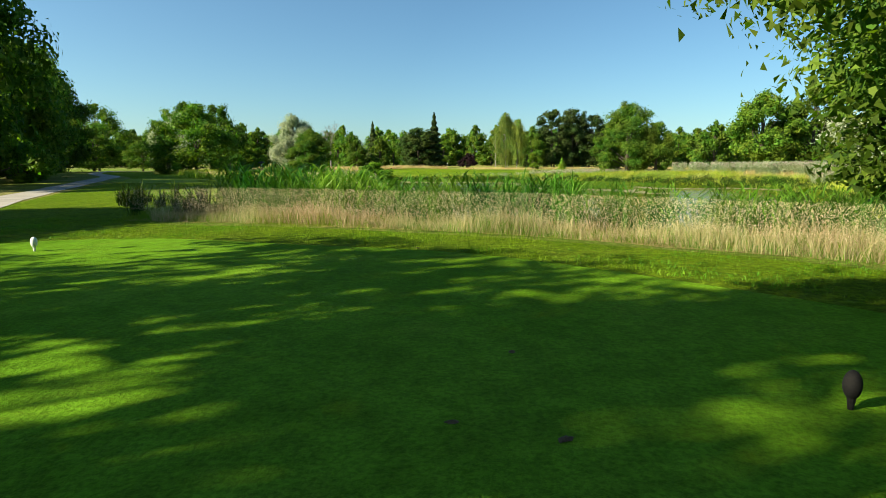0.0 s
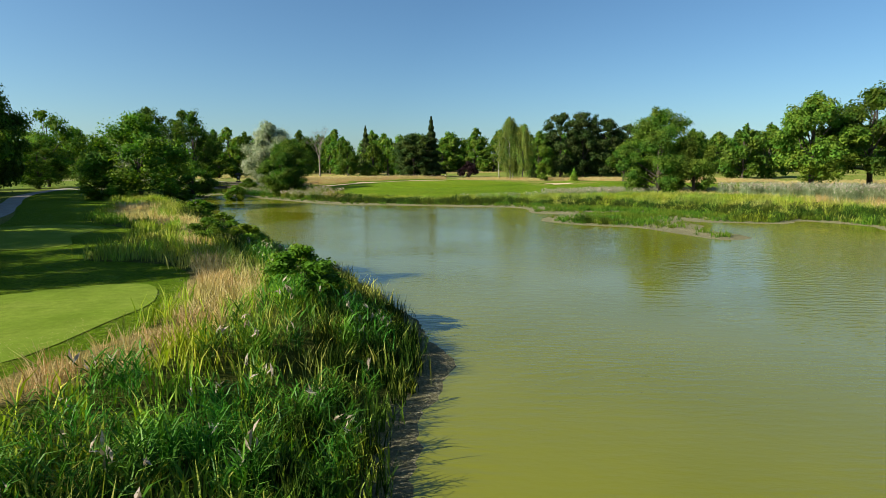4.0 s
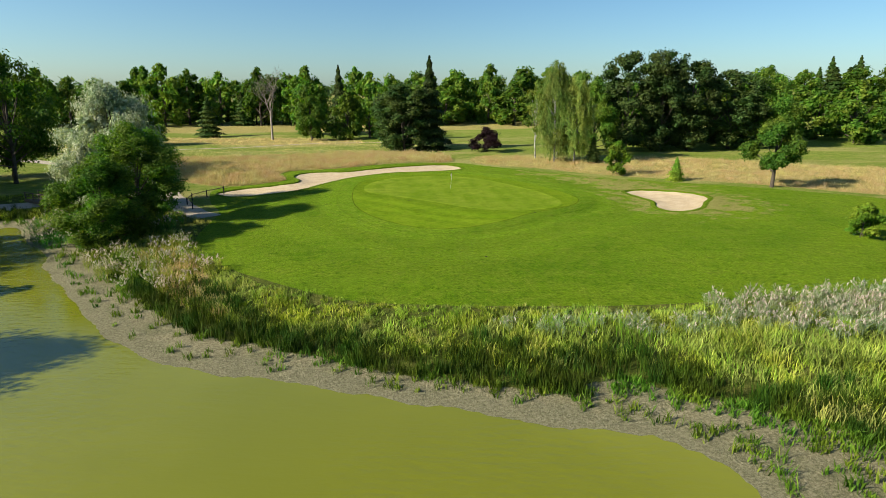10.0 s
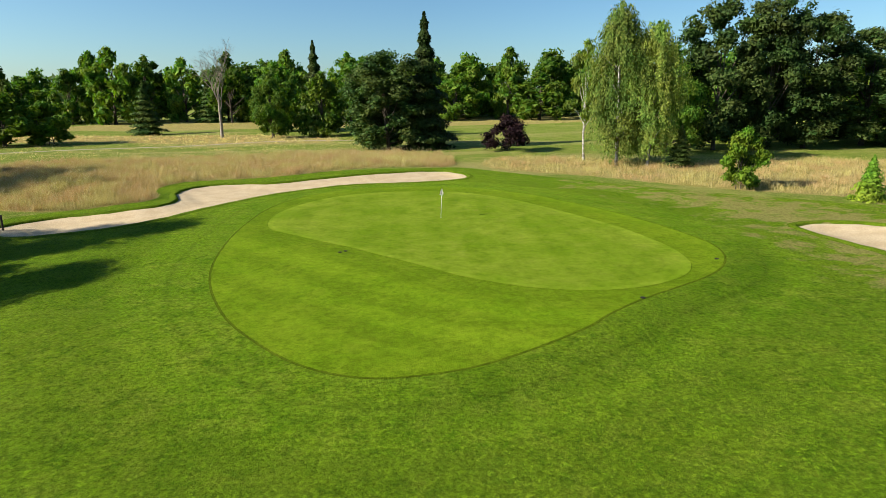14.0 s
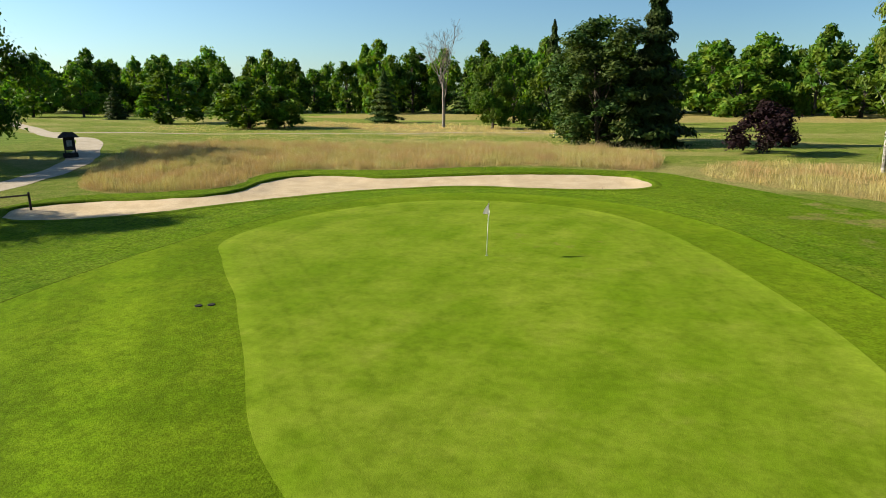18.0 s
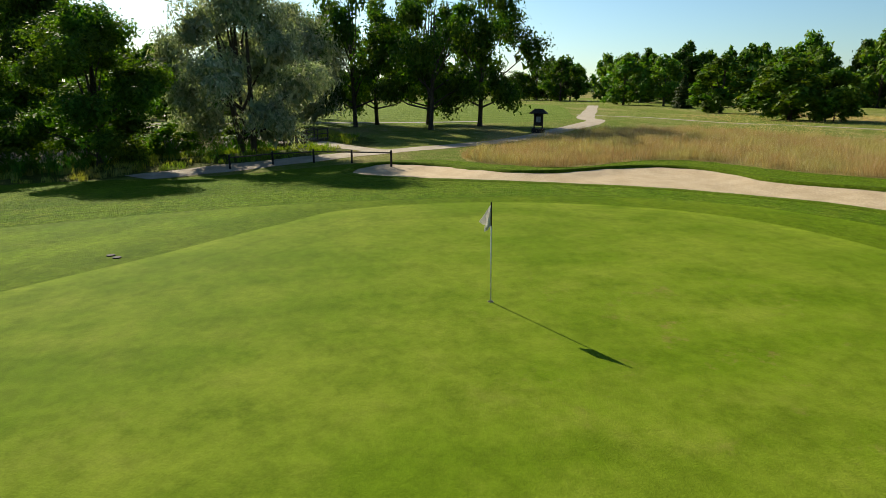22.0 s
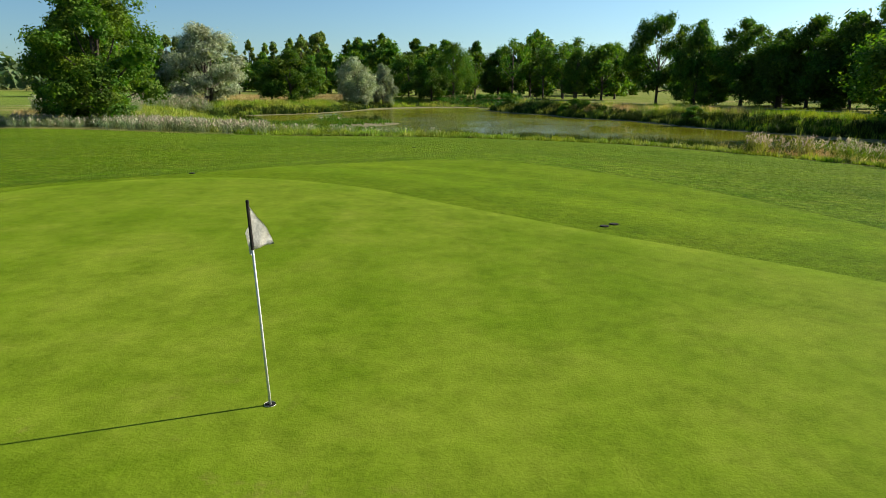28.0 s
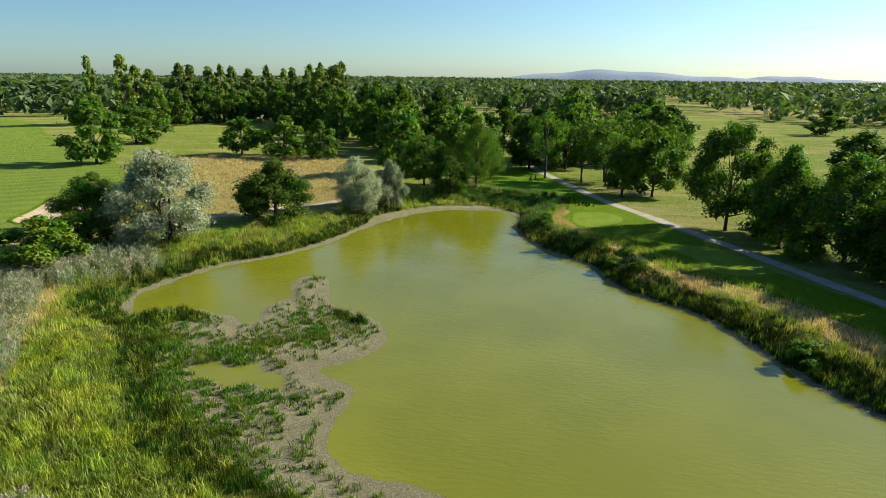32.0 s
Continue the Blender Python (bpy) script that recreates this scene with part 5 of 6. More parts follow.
# ---- grasses and reeds ----
def blade_arrays(rng, x, y, z, h, width, lean, curl=0.5):
    """Tapered bent blades from the roots (x, y, z)."""
    n = len(x)
    a = rng.random(n) * math.tau
    b = rng.random(n) * math.tau
    dx, dy = np.cos(a), np.sin(a)
    wx, wy = np.cos(b) * width / 2, np.sin(b) * width / 2
    l1 = lean * h * (0.25 + 0.2 * rng.random(n))
    l2 = lean * h * (0.7 + 0.6 * rng.random(n))
    up = np.sqrt(np.clip(1 - (lean * 0.8) ** 2, 0.15, 1))
    p0 = np.stack([x, y, z], 1)
    p1 = p0 + np.stack([dx * l1, dy * l1, h * 0.58 * up], 1)
    p2 = p0 + np.stack([dx * l2, dy * l2, h * up * (1 - 0.25 * curl * lean)], 1)
    w = np.stack([wx, wy, 0 * wx], 1)
    v = np.stack([p0 - w * 0.8, p0 + w * 0.8, p1 + w * 0.9, p1 - w * 0.9, p2], 1).reshape(-1, 3)
    i = np.arange(n)[:, None] * 5
    return v, np.vstack([i + (0, 1, 2), i + (0, 2, 3), i + (3, 2, 4)]), p2


def grass(name, pts, h, width, lean, mat, label, category="grass", seed=1):
    r = np.random.default_rng(seed)
    x, y = pts
    z = field_at(HH, x, y) - 0.03
    hh = (h[0] + (h[1] - h[0]) * r.random(len(x))) * (0.8 + 0.22 * np.sin(x * 1.9 + 1.3 * np.sin(y * 1.1)) * np.sin(y * 1.7 + 0.8) + 0.2 * np.sin(x * 0.83 + 2.0 * np.sin(y * 0.61)))
    v, t, _ = blade_arrays(r, x, y, z, hh, width * (0.6 + 0.8 * r.random(len(x))), lean * (0.3 + 0.9 * r.random(len(x))))
    return tagged(link(name, mesh_np(name, v, t), mat), label, category, kind="stuff")


def scatter(outline, per_m2, seed, clump=0.0, test=None):
    """Random places inside an outline, in clumps where asked."""
    r = np.random.default_rng(seed)
    lo, hi = outline.min(0), outline.max(0)
    n = int(per_m2 * (hi[0] - lo[0]) * (hi[1] - lo[1]))
    if clump:
        m = max(1, n // 14)
        cx, cy = lo[0] + (hi[0] - lo[0]) * r.random(m), lo[1] + (hi[1] - lo[1]) * r.random(m)
        x = np.repeat(cx, 14) + r.normal(size=m * 14) * clump
        y = np.repeat(cy, 14) + r.normal(size=m * 14) * clump
    else:
        x, y = lo[0] + (hi[0] - lo[0]) * r.random(n), lo[1] + (hi[1] - lo[1]) * r.random(n)
    keep = signed(outline, x, y) < 0
    x, y = x[keep], y[keep]
    if test is not None:
        k = test(x, y)
        x, y = x[k], y[k]
    return x, y


CUT = np.full(XX.shape, 1e9)
for o in (LAWN, FAIRWAY_TEES, FAIRWAY_EAST, *PATHS, *BUNKERS):
    CUT = np.minimum(CUT, signed(o, XX, YY))
DRYNESS = np.full(XX.shape, 1e9)
for o in DRY:
    DRYNESS = np.minimum(DRYNESS, signed(o, XX, YY))


def free(x, y):
    return field_at(CUT, x, y) > 0.1


# dry meadow grass, patch by patch
for i, (o, dens, h) in enumerate(zip(DRY, (80, 34, 340, 70, 30, 34, 12, 16, 4, 4), ((0.6, 1.2), (0.4, 0.9), (0.3, 0.8), (0.5, 1.0), (0.5, 1.1), (0.5, 1.1), (0.5, 0.9), (0.5, 1.1), (0.4, 0.8), (0.4, 0.8)))):
    wide = 0.017 if i < 2 else 0.030 if dens < 40 else 0.022 if dens < 100 else 0.007
    grass("dry_grass", scatter(o, dens, 100 + i, 0.25, None if i in (0, 1) else free), h, wide, 0.75 if i == 2 else 0.62, M_DRY_PALE if i == 2 else M_DRY, "tall straw-coloured dry meadow grass", seed=200 + i)

BANK = smooth_loop([(-14, 14), (30, -2), (48, 40), (62, 80), (62, 110), (44, 136), (20, 136), (-14, 140), (-30, 165), (-60, 168), (-66, 120), (-44, 90), (-30, 60), (-20, 40)])


def bank_test(x, y):
    s = field_at(SF, x, y)
    return (s > np.where((y > 104) & (x < 18) & (x > -34), 3.2, 0.2)) & free(x, y) & (s < 13) & (field_at(DRYNESS, x, y) > -0.4) & (y + 0.5 * x > 25)


def tussocks(name, centres, blades, spread, h, width, lean, mat, label, category, seed, short=None):
    """Grass in separate clumps, each with a height and a lean of its own."""
    r = np.random.default_rng(seed)
    cx, cy = centres
    n = len(cx)
    big = 0.55 + 0.6 * r.random(n) ** 1.2
    if short is not None:
        big = big * short(cx, cy)
    x = np.repeat(cx, blades) + r.normal(size=n * blades) * np.repeat(spread * big, blades)
    y = np.repeat(cy, blades) + r.normal(size=n * blades) * np.repeat(spread * big, blades)
    hh = np.repeat(big, blades) * (h[0] + (h[1] - h[0]) * r.random(n * blades))
    z = np.maximum(field_at(HH, x, y), -0.05) - 0.03
    v, t, _ = blade_arrays(r, x, y, z, hh, width * (0.6 + 0.8 * r.random(len(x))), lean * (0.3 + 0.9 * r.random(len(x))))
    return tagged(link(name, mesh_np(name, v, t), mat), label, category, kind="stuff")


def kept_low(x, y):
    """Shorter growth along the lawn's edge."""
    west = 1 - 0.4 * ramp01(field_at(SF, x, y), 2.5, 4.5) * ramp01(y, 112, 120) * (1 - ramp01(x, 0, 6))
    return np.minimum(west, 1 - 0.55 * (1 - ramp01(signed(LAWN, x, y), 0.3, 4.0)))


tussocks("bank_grass", scatter(BANK, 1.2, 301, 0, bank_test), 22, 0.34, (0.6, 1.15), 0.045, 0.5, M_BANK, "tall yellow-green grass in tussocks on the pond's bank", "grass", 302, kept_low)


def herb_test(x, y):
    s = field_at(SF, x, y)
    return (s > 2.2) & (s < 12) & free(x, y)


HERBS = smooth_loop([(-32, 150), (-26, 134), (-14, 122), (2, 116), (16, 110), (34, 100), (46, 104), (48, 122), (36, 130), (16, 128), (-4, 129), (-16, 136), (-24, 148)])
tussocks("bank_herbs", scatter(HERBS, 4.0, 311, 0, herb_test), 22, 0.24, (0.4, 0.85), 0.05, 0.7, M_HERB, "leafy green herbs and coarse grass on the bank", "plants", 312, kept_low)


tussocks("meadow_grass", scatter(MEADOW_EAST, 0.5, 321, 0, free), 14, 0.4, (0.5, 0.95), 0.085, 0.7, M_DRY, "sparse golden meadow grass in tussocks", "grass", 322)
FIELD_NORTH = smooth_loop([(-95, 226), (-60, 216), (-30, 224), (0, 222), (10, 232), (4, 250), (-30, 256), (-70, 262), (-100, 250)])
tussocks("field_grass", scatter(FIELD_NORTH, 0.3, 323, 0, None), 16, 0.7, (0.15, 0.35), 0.03, 0.8, M_DRY, "scattered straw-coloured tussocks in the rough field", "grass", 324)


def rush_test(x, y):
    s = field_at(SF, x, y)
    return (s > 0.05) & (s < 3.6 + 0.8 * np.sin(x * 0.31) + 0.7 * np.sin(x * 0.83 + y * 0.4)) & free(x, y) & (y > 30)


tussocks("rushes", scatter(BANK, 3.0, 303, 0, rush_test), 34, 0.2, (0.75, 1.2), 0.032, 0.34, M_RUSH, "dense dark green rushes along the waterline", "rushes", 304)
SHORE = smooth_loop([(-46, 112), (-30, 128), (-10, 116), (8, 110), (10, 96), (12, 84), (24, 70), (48, 80), (46, 100), (34, 114), (14, 124), (-14, 126), (-34, 150), (-54, 160), (-54, 130)])


def mud_test(x, y):
    s = field_at(SF, x, y)
    p = field_at(SP, x, y)
    luck = (np.sin(x * 127.1 + y * 311.7) * 4375.85) % 1.0
    patchy = 0.55 + 0.45 * np.sin(x * 0.9 + 1.2 * np.sin(y * 0.7)) * np.sin(y * 0.8 + x * 0.3)
    thick = np.where(x < 9, 0.10 + 0.22 * ramp01(s, -1.0, 0.5), np.clip((p - 0.7) / 6.0, 0.04, 1.0) * (0.3 + 0.7 * patchy) + 0.45 * ramp01(s, -2.0, 0.3) + 0.1 * ramp01(x, 22, 30)) * 1.05
    return (s < 0.6) & (p > 0.25) & (signed(POOL, x, y) > 0) & (luck < thick)


tussocks("mud_plants", scatter(SHORE, 7.5, 305, 0, mud_test), 14, 0.17, (0.3, 0.72), 0.06, 0.6, M_TUFT, "small green plants dotted over the drying mud", "plants", 307)


def reed_bed(name, outline, per_m2, h, mat, label, seed, plumes=0.0, leaves=5, test=None, wide=0.03, taper=None):
    """Reeds: upright stems with arching leaves, some with plumes."""
    r = np.random.default_rng(seed)
    x, y = scatter(outline, per_m2, seed, 0.2, test)
    z = np.maximum(field_at(HH, x, y), -0.1) - 0.03
    n = len(x)
    hh = (h[0] + (h[1] - h[0]) * r.random(n)) * (taper(x, y) if taper else 1.0)
    v, t, tip = blade_arrays(r, x, y, z, hh, np.full(n, 0.018), 0.10 + 0.12 * r.random(n))
    vs, ts, off = [v], [t], len(v)
    for k in range(leaves):
        u = 0.25 + 0.75 * (k + r.random(n)) / leaves
        base = np.stack([x, y, z], 1) * (1 - u[:, None]) + tip * u[:, None]
        a, f, _ = blade_arrays(r, base[:, 0], base[:, 1], base[:, 2], (0.32 + 0.3 * r.random(n)) * hh ** 0.5, wide * (0.7 + 0.6 * r.random(n)), 0.75 + 0.3 * r.random(n), 0.9)
        vs.append(a)
        ts.append(f + off)
        off += len(a)
    tagged(link(name, mesh_np(name, np.vstack(vs), np.vstack(ts)), mat), label, "reeds", kind="stuff")
    if plumes:
        k = r.random(n) < plumes
        pos = np.repeat(tip[k], 3, 0) + r.normal(size=(3 * k.sum(), 3)) * (0.05, 0.05, 0.06)
        v, q = leaf_quads(r, pos, unit(r, len(pos)), 0.2, 0.75, 0.3)
        tagged(link("reed_plumes", mesh_np("reed_plumes", v, None, q), M_PLUME), "pale buff plumes above the reeds", "reeds", kind="stuff")


WEEDS = smooth_loop([(-14.6, 27.4), (-12.4, 28.6), (-9.4, 25.4), (-8.6, 21.4), (-10.4, 20.6), (-12.2, 24)])
tussocks("tall_weeds", scatter(WEEDS, 0.8, 331, 0, None), 26, 0.10, (0.5, 1.15), 0.05, 0.4, M_RUSH, "dark upright weeds at the end of the dry strip", "weeds", 332)
REEDS_TEE = smooth_loop([(-8, 20.4), (-4.3, 18.7), (-1, 17.3), (1, 16.6), (3.2, 15.7), (6, 14.4), (9, 12.4), (10.5, 13.6), (7.5, 15.4), (4.5, 16.8), (1, 18.8), (-3, 21), (-7, 22.6)])
REEDS_BACK = smooth_loop([(-7, 23), (-3, 21.5), (1, 19.5), (4.5, 17), (5, 19), (3.5, 22.5), (1.5, 25), (-0.8, 29), (-2, 33), (-5.5, 32), (-7.5, 27)])
REEDS_LOW = smooth_loop([(4.5, 17.5), (7.5, 16), (10.5, 13.6), (15, 10), (16, 13), (12, 18), (8, 20.5), (4, 22.3)])
REEDS_LAWN = smooth_loop([(2, 124.6), (8, 123.6), (14, 123.4), (20, 123.8), (28, 124.5), (36, 124.5), (46, 121), (50, 128), (40, 131), (30, 127.8), (20, 126), (8, 125.6)])
REEDS_EAST = smooth_loop([(46, 76), (53, 71), (58, 78), (62, 90), (58, 102), (50, 110), (42, 112), (40, 108), (47, 98), (51, 88)])
REEDS_STREAM = smooth_loop([(-44, 152), (-40, 148), (-34, 146), (-28, 148), (-27, 154), (-33, 158), (-40, 164), (-46, 162)])
reed_bed("reeds", REEDS_TEE, 36, (1.05, 1.65), M_REED, "tall bright green reeds on the bank before the tee", 401, 0.0, 6, lambda x, y: free(x, y) & (x < 2.5 + 2 * np.sin(y * 3)), 0.036, lambda x, y: 1.0 - 0.16 * ramp01(x, -5, -1))
reed_bed("reeds", REEDS_TEE, 36, (0.8, 1.35), M_REED, "bright green reeds behind the dry strip", 411, 0.0, 5, lambda x, y: free(x, y) & (x > 1), 0.03, lambda x, y: 1.0 - 0.12 * ramp01(x, 4, 8))
reed_bed("reeds", REEDS_BACK, 24, (0.6, 1.1), M_REED, "green reeds on the slope down to the pond", 406, 0.0, 5, free, 0.035, lambda x, y: 1.0 - 0.55 * ramp01(x, -6, -2.5))
reed_bed("low_reeds", REEDS_LOW, 36, (0.3, 0.65), M_REED, "low green reeds leaning over the muddy shore", 405, 0.0, 5, free, 0.028)
reed_bed("pale_reeds", REEDS_LAWN, 17, (0.5, 0.85), M_REED_PALE, "grey-green reeds with pale plumes beside the lawn", 402, 0.14, 4)
reed_bed("pale_reeds", REEDS_EAST, 15, (1.3, 2.1), M_REED_PALE, "grey-green reeds with buff plumes east of the pond", 403, 0.5, 4, free, 0.05)
REEDS_PLUME = smooth_loop([(34.2, 126.0), (29.6, 131.1), (24.1, 131.0), (17.8, 129.3), (19.1, 124.6), (24.3, 121.4), (31.6, 120.3), (35.9, 121.0)])
reed_bed("plumed_reeds", REEDS_PLUME, 13, (0.65, 1.1), M_REED_PALE, "grey-green reeds under dense pale plumes beside the oak", 413, 0.6, 4, free, 0.04)
reed_bed("stream_reeds", REEDS_STREAM, 8, (0.9, 1.5), M_REED, "green reeds with buff plumes along the stream", 404, 0.3, 3, free, 0.04)
REEDS_NORTH_WEST = smooth_loop([(-17.6, 137.4), (-20.6, 140.4), (-24, 145), (-29.5, 144), (-31, 141), (-27, 136), (-22.5, 132.2), (-18, 133.6)])
reed_bed("plumed_reeds", REEDS_NORTH_WEST, 10, (0.9, 1.5), M_BANK, "tall grass with buff plumes along the bank", 414, 0.6, 4, free, 0.035)
REEDS_WEST = smooth_loop([(-7.5, 27), (-6.8, 33), (-5.6, 37), (-5.2, 42), (-7, 47), (-10, 52.5), (-6, 52), (-2.5, 45), (-1, 40), (-1.2, 34), (-1.5, 29), (-5, 26)])
reed_bed("mixed_reeds", REEDS_WEST, 12, (0.6, 1.25), M_REED, "green reeds mixed with tall grass above the pond", 412, 0.06, 5, free, 0.035)
ROUGH = smooth_loop([(-14, 12), (-6, 14), (0, 11.4), (5, 7.5), (8, 3), (13, 5), (9, 10), (3.5, 13.6), (0, 15.6), (-6, 18), (-14, 20)])
grass("rough_grass", scatter(ROUGH, 380, 501, 0, lambda x, y: (signed(TEE_BACK, x, y) > 0.1) & (field_at(DRYNESS, x, y) > -0.6)), (0.04, 0.12), 0.013, 0.9, M_ROUGH, "short rough grass between the tee and the dry strip", seed=502)


# ---- things ----
def flagstick(x, y):
    z = land(x, y) + 0.026
    e = thing("flagstick", (x, y, z), "white golf flagstick leaning slightly, with a limp white flag", "flagstick")
    e.matrix_world = Matrix.Translation((x, y, z)) @ Vector((0, 0, 1)).rotation_difference(Vector((0.046, -0.024, 1.0))).to_matrix().to_4x4()
    bm = bmesh.new()
    tube(bm, [(0, 0, -0.12), (0, 0, 1.05), (0, 0, 2.13)], [0.014, 0.0135, 0.012], 12)
    part("pole", bm, M_WHITE, e, smooth=True)
    bm = bmesh.new()
    tube(bm, [(0, 0, 1.66), (0, 0, 2.12)], [0.016, 0.016], 12)
    part("sleeve", bm, M_DARK_WOOD, e, "dark flag sleeve")
    bm = bmesh.new()
    tube(bm, [(0, 0, 2.12), (0, 0, 2.15), (0, 0, 2.16)], [0.016, 0.016, 0.006], 12)
    part("finial", bm, M_BLACK, e, "black cap of the flagstick")
    bm = bmesh.new()
    for way, reach, drop, hang in (((-0.55, -0.83), 0.25, 0.37, 0.05), ((0.50, -0.86), 0.17, 0.30, 0.24)):
        g = {}
        for i in range(11):
            u = i / 10
            for j in range(9):
                w = j / 8
                fold = 0.03 * math.sin(u * 8 + w * 3) * u
                out = reach * u * (1 - 0.12 * w) + 0.013
                g[i, j] = bm.verts.new((out * way[0] - fold * way[1], out * way[1] + fold * way[0], 2.10 - (0.44 * w * (1 - u) + (drop + hang * w) * u)))
        for i in range(10):
            for j in range(8):
                bm.faces.new((g[i, j], g[i + 1, j], g[i + 1, j + 1], g[i, j + 1]))
    bmesh.ops.solidify(bm, geom=bm.faces[:], thickness=0.003)
    part("flag", bm, M_CLOTH, e, "limp white cloth flag", True)
    c = thing("golf_cup", (x, y, z), "black golf hole with a white rim in the green", "golf hole")
    bm = bmesh.new()
    bmesh.ops.create_circle(bm, cap_ends=True, radius=0.058, segments=24, matrix=Matrix.Translation((0, 0, 0.006)))
    part("hole", bm, M_BLACK, c)
    bm = bmesh.new()
    tube(bm, [(0, 0, 0.004), (0, 0, 0.011)], [0.062, 0.062], 24, False)
    part("rim", bm, M_WHITE, c)


flagstick(1.1, 173.45)


def tee_marker(x, y, mat, label, tall):
    e = thing("tee_marker", (x, y, land(x, y) + 0.01), label, "tee marker", "tee markers")
    bm = bmesh.new()
    bmesh.ops.create_uvsphere(bm, u_segments=18, v_segments=12, radius=0.5, matrix=Matrix.Translation((0, 0, tall * 0.64)) @ Matrix.Diagonal((tall * 0.42, tall * 0.42, tall * 0.72, 1)))
    part("head", bm, mat, e, smooth=True)
    bm = bmesh.new()
    tube(bm, [(0, 0, -0.05), (0, 0, tall * 0.35)], [0.012, 0.03], 10)
    part("spike", bm, mat, e)


tee_marker(2.80, 4.08, M_BLACK, "black rounded tee marker on a spike in the grass", 0.29)
tee_marker(-8.1, 12.2, M_WHITE, "white rounded tee marker on a spike in the grass", 0.30)


def post_and_rail(points, height):
    """A low fence: one post at each point, a round rail between neighbours."""
    x0, y0 = points[0]
    z0 = land(x0, y0)
    e = thing("wooden_fence", (x0, y0, z0), "low weathered wooden post-and-rail fence beside the path", "fence")
    tops = []
    for x, y in points:
        z = land(x, y) - z0
        bm = bmesh.new()
        tube(bm, [(x - x0, y - y0, z - 0.2), (x - x0, y - y0, z + height - 0.03), (x - x0, y - y0, z + height)], [0.075, 0.072, 0.05], 10)
        part("post", bm, M_DARK_WOOD, e)
        tops.append((x - x0, y - y0, z + height * 0.82))
    for a, b in zip(tops, tops[1:]):
        bm = bmesh.new()
        tube(bm, [a, b], [0.05, 0.046], 8)
        part("rail", bm, M_WOOD, e)


post_and_rail([(-30.0, 173.2), (-31.3, 170.5), (-32.2, 167.8), (-31.7, 165.0), (-30.0, 162.4)], 0.95)


def notice_board(x, y, turn):
    e = thing("notice_board", (x, y, land(x, y)), "dark wooden notice board under a small hipped roof beside the path", "notice board", turn=turn)
    for s in (-0.46, 0.46):
        bm = bmesh.new()
        box(bm, (0.13, 0.13, 2.3), (s, 0, 1.1), bevel=0.01)
        part("post", bm, M_DARK_WOOD, e)
    bm = bmesh.new()
    box(bm, (0.8, 0.07, 1.3), (0, 0, 1.45), bevel=0.008)
    part("panel", bm, M_DARK_WOOD, e)
    bm = bmesh.new()
    box(bm, (0.5, 0.012, 0.62), (0, -0.05, 1.5))
    part("poster", bm, M_GREY, e, "pale printed poster")
    bm = bmesh.new()
    box(bm, (1.4, 0.5, 0.5), (0, 0, 0.27), bevel=0.02)
    part("planter", bm, M_DARK_WOOD, e, "dark wooden box round the foot")
    bm = bmesh.new()
    low = [bm.verts.new((a * 0.95, b * 0.6, 2.2)) for a, b in ((-1, -1), (1, -1), (1, 1), (-1, 1))]
    base = [bm.verts.new((v.co.x, v.co.y, 2.12)) for v in low]
    top = [bm.verts.new((a * 0.45, 0, 2.68)) for a in (-1, 1)]
    for f in ((low[0], low[1], top[1], top[0]), (low[2], low[3], top[0], top[1]), (low[1], low[2], top[1]), (low[3], low[0], top[0]), base[::-1]):
        bm.faces.new(f)
    for i in range(4):
        bm.faces.new((base[i], base[(i + 1) % 4], low[(i + 1) % 4], low[i]))
    part("roof", bm, M_DARK_WOOD, e)


notice_board(-55.4, 191.2, 62)


def footbridge(x, y, turn):
    z = land(x - 3, y + 2)
    e = thing("footbridge", (x, y, z), "small weathered wooden footbridge with rails over the stream", "bridge", turn=turn)
    for s in (-0.8, 0.8):
        bm = bmesh.new()
        box(bm, (8.0, 0.16, 0.26), (0, s, 0.0))
        part("beam", bm, M_WOOD, e)
        for k in range(5):
            bm = bmesh.new()
            box(bm, (0.1, 0.1, 1.15), (-3.7 + 1.85 * k, s, 0.6))
            part("post", bm, M_WOOD, e)
        for h in (0.65, 1.12):
            bm = bmesh.new()
            box(bm, (7.8, 0.06, 0.1), (0, s, h))
            part("rail", bm, M_WOOD, e)
    for k in range(40):
        bm = bmesh.new()
        box(bm, (0.18, 1.7, 0.045), (-3.9 + 0.2 * k, 0, 0.155))
        part("plank", bm, M_WOOD, e)


footbridge(-49.3, 165.5, 150)


def rake(x, y, turn):
    e = thing("bunker_rake", (x, y, land(x, y) - 0.30), "bunker rake with a long handle lying on the sand", "rake", turn=turn)
    bm = bmesh.new()
    tube(bm, [(0, 0, 0.03), (1.7, 0, 0.16)], [0.014, 0.014], 8)
    part("handle", bm, M_WOOD, e)
    bm = bmesh.new()
    box(bm, (0.04, 0.6, 0.04), (0, 0, 0.04))
    for k in range(9):
        box(bm, (0.015, 0.012, 0.07), (0, -0.28 + 0.07 * k, 0.0))
    part("rake_head", bm, M_BLACK, e)


rake(-17.4, 178.2, 75)
rake(0.3, 193.6, 100)


def sprinkler(x, y):
    e = thing("sprinkler_head", (x, y, land(x, y) + 0.02), "small black round sprinkler cover sunk in the turf", "sprinkler", "sprinklers")
    bm = bmesh.new()
    tube(bm, [(0, 0, -0.05), (0, 0, 0.015), (0, 0, 0.02)], [0.11, 0.11, 0.09], 16)
    part("cover", bm, M_BLACK, e)


for p in ((-4.12, 164.05), (-3.85, 164.3), (10.27, 156.4), (15.8, 162.7), (3.9, 139.76)):
    sprinkler(*p)


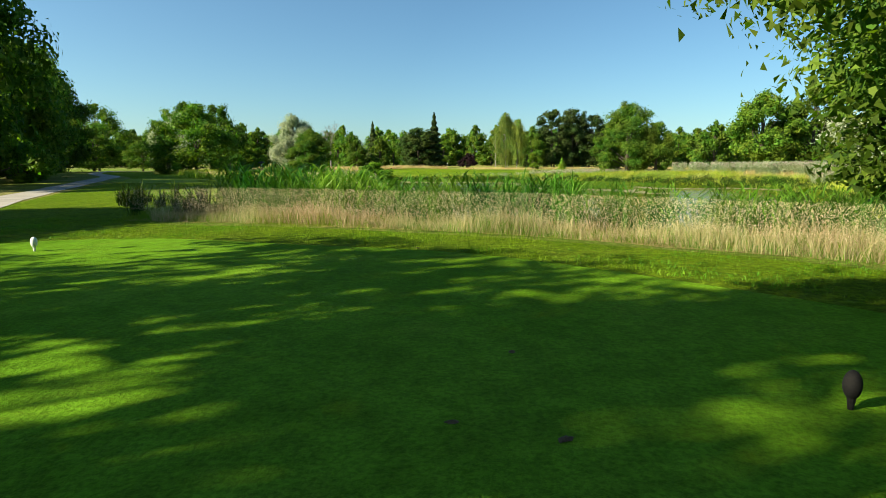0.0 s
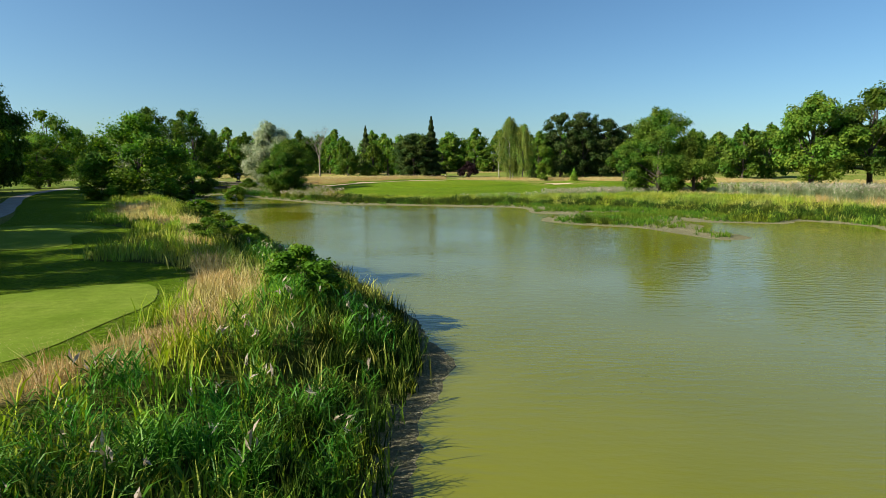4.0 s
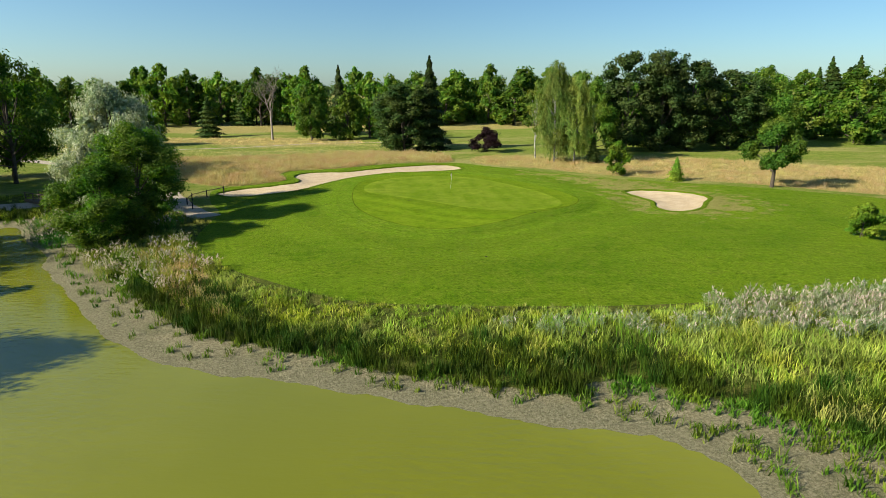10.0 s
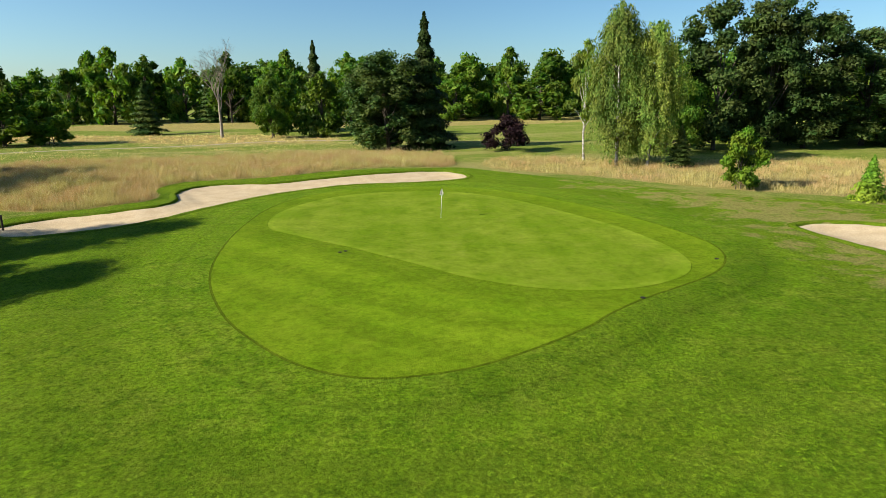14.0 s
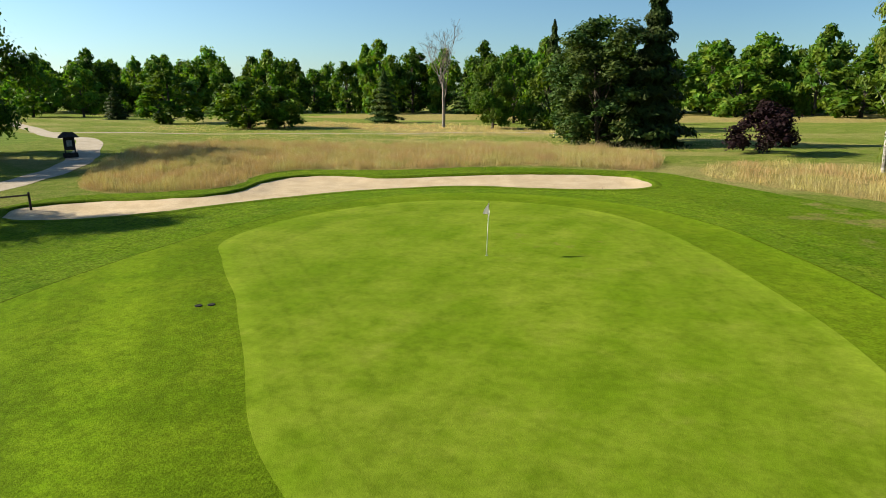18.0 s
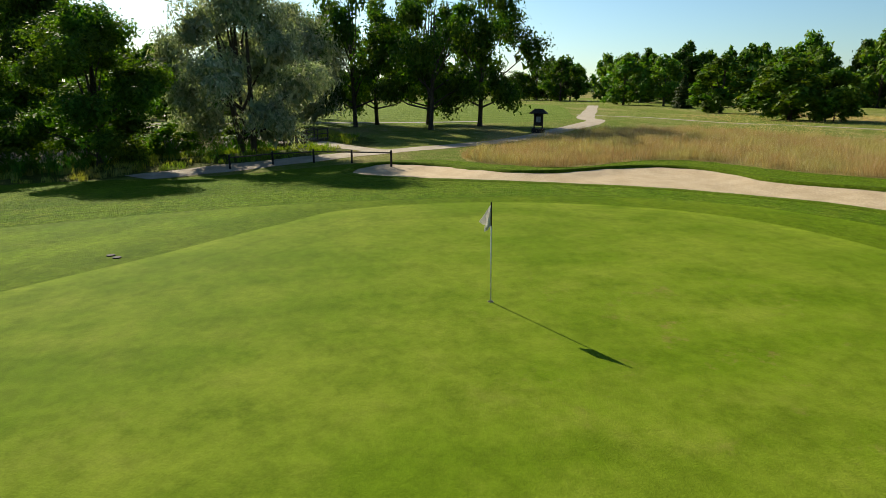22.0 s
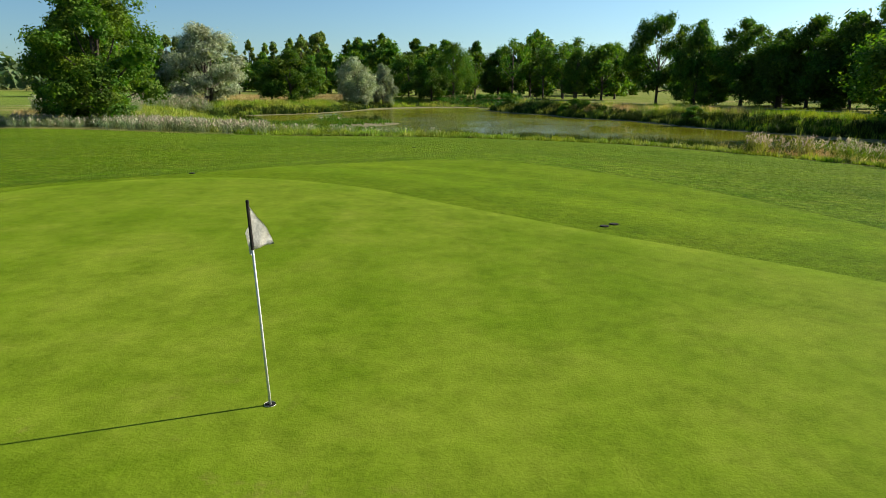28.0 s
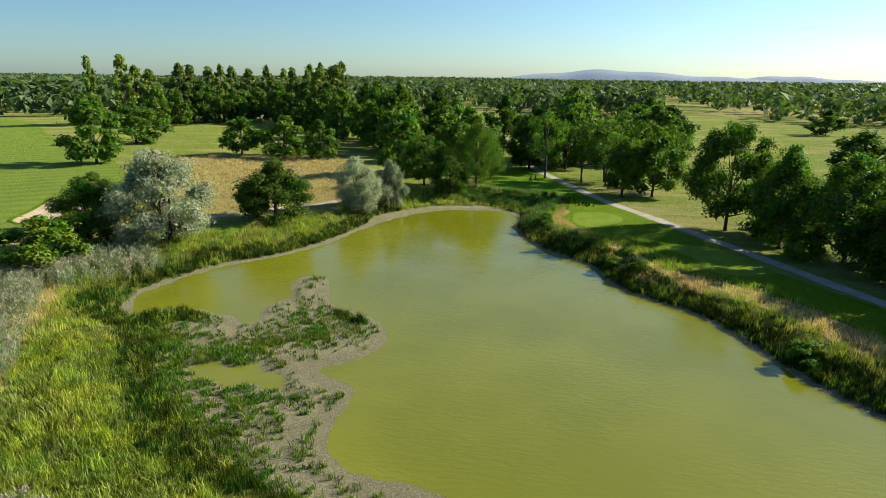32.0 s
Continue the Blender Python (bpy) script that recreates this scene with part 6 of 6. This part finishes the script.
def seed_heads(outline, per_m2, h, seed):
    """Feathery seed heads over the dry strip by the tee."""
    r = np.random.default_rng(seed)
    x, y = scatter(outline, per_m2, seed, 0.2)
    z = field_at(HH, x, y) + h[0] + (h[1] - h[0]) * r.random(len(x))
    v, q = leaf_quads(r, np.stack([x, y, z], 1), unit(r, len(x)), 0.034, 0.5, 0.2)
    tagged(link("seed_heads", mesh_np("seed_heads", v, None, q), M_SEED), "pale feathery seed heads over the dry grass", "grass", kind="stuff")


seed_heads(DRY[2], 900, (0.3, 0.95), 601)
grass("rough_grass", scatter(DRY[2], 200, 604, 0.25), (0.12, 0.5), 0.010, 0.7, M_ROUGH, "green grass growing through the dry strip", seed=605)
seed_heads(DRY[3], 60, (0.5, 1.0), 602)
seed_heads(DRY[0], 40, (0.6, 1.15), 603)


def divot(x, y, size, turn):
    """A torn patch of bare soil in the tee."""
    bm = bmesh.new()
    r = random.Random(int(turn))
    c = bm.verts.new((0, 0, 0.02))
    ring = [bm.verts.new((size * (0.7 + 0.5 * r.random()) * math.cos(k * math.tau / 14), 0.62 * size * (0.7 + 0.5 * r.random()) * math.sin(k * math.tau / 14), 0.004)) for k in range(14)]
    for a, b in zip(ring, ring[1:] + ring[:1]):
        bm.faces.new((c, a, b))
    ob = part("divot", bm, M_SOIL)
    ob.matrix_world = pose(x, y, land(x, y) + 0.021, 0, 0, turn)
    tagged(ob, "small torn divot of bare brown soil in the turf", "divot", "divots")


for p in ((0.06, 3.93, 0.05, 10), (0.76, 3.66, 0.065, 40), (0.62, 5.40, 0.05, 75), (-0.5, 11.9, 0.06, 20)):
    divot(*p)


def golf_trolley(x, y, turn):
    """A parked golf trolley: frame, two wheels and a bag strapped on it."""
    e = thing("golf_trolley", (x, y, land(x, y) + 0.02), "parked golf trolley with a dark bag on the grass", "golf trolley", "golf trolleys", turn)
    bm = bmesh.new()
    tube(bm, [(0.45, 0, 0.06), (0.0, 0, 0.30), (-0.35, 0, 0.95), (-0.55, 0, 1.02)], [0.02, 0.022, 0.02, 0.018], 8)
    tube(bm, [(0.0, -0.36, 0.17), (0.0, 0.36, 0.17)], [0.018, 0.018], 8)
    part("frame", bm, M_GREY, e)
    for s in (-0.36, 0.36):
        bm = bmesh.new()
        tube(bm, [(0, s - 0.03, 0.17), (0, s + 0.03, 0.17)], [0.17, 0.17], 18)
        part("wheel", bm, M_BLACK, e)
    bm = bmesh.new()
    tube(bm, [(0.40, 0, 0.16), (0.30, 0, 0.34), (-0.16, 0, 1.12), (-0.19, 0, 1.16)], [0.13, 0.145, 0.15, 0.12], 14)
    part("bag", bm, M_DARK_WOOD, e, "dark golf bag")
    bm = bmesh.new()
    tube(bm, [(-0.1, 0.0, 0.9), (-0.34, 0.03, 1.34)], [0.012, 0.03], 8)
    part("club", bm, M_WHITE, e, "pale club head above the bag")


golf_trolley(-2.4, -3.2, 30)
golf_trolley(-3.6, -4.4, 80)
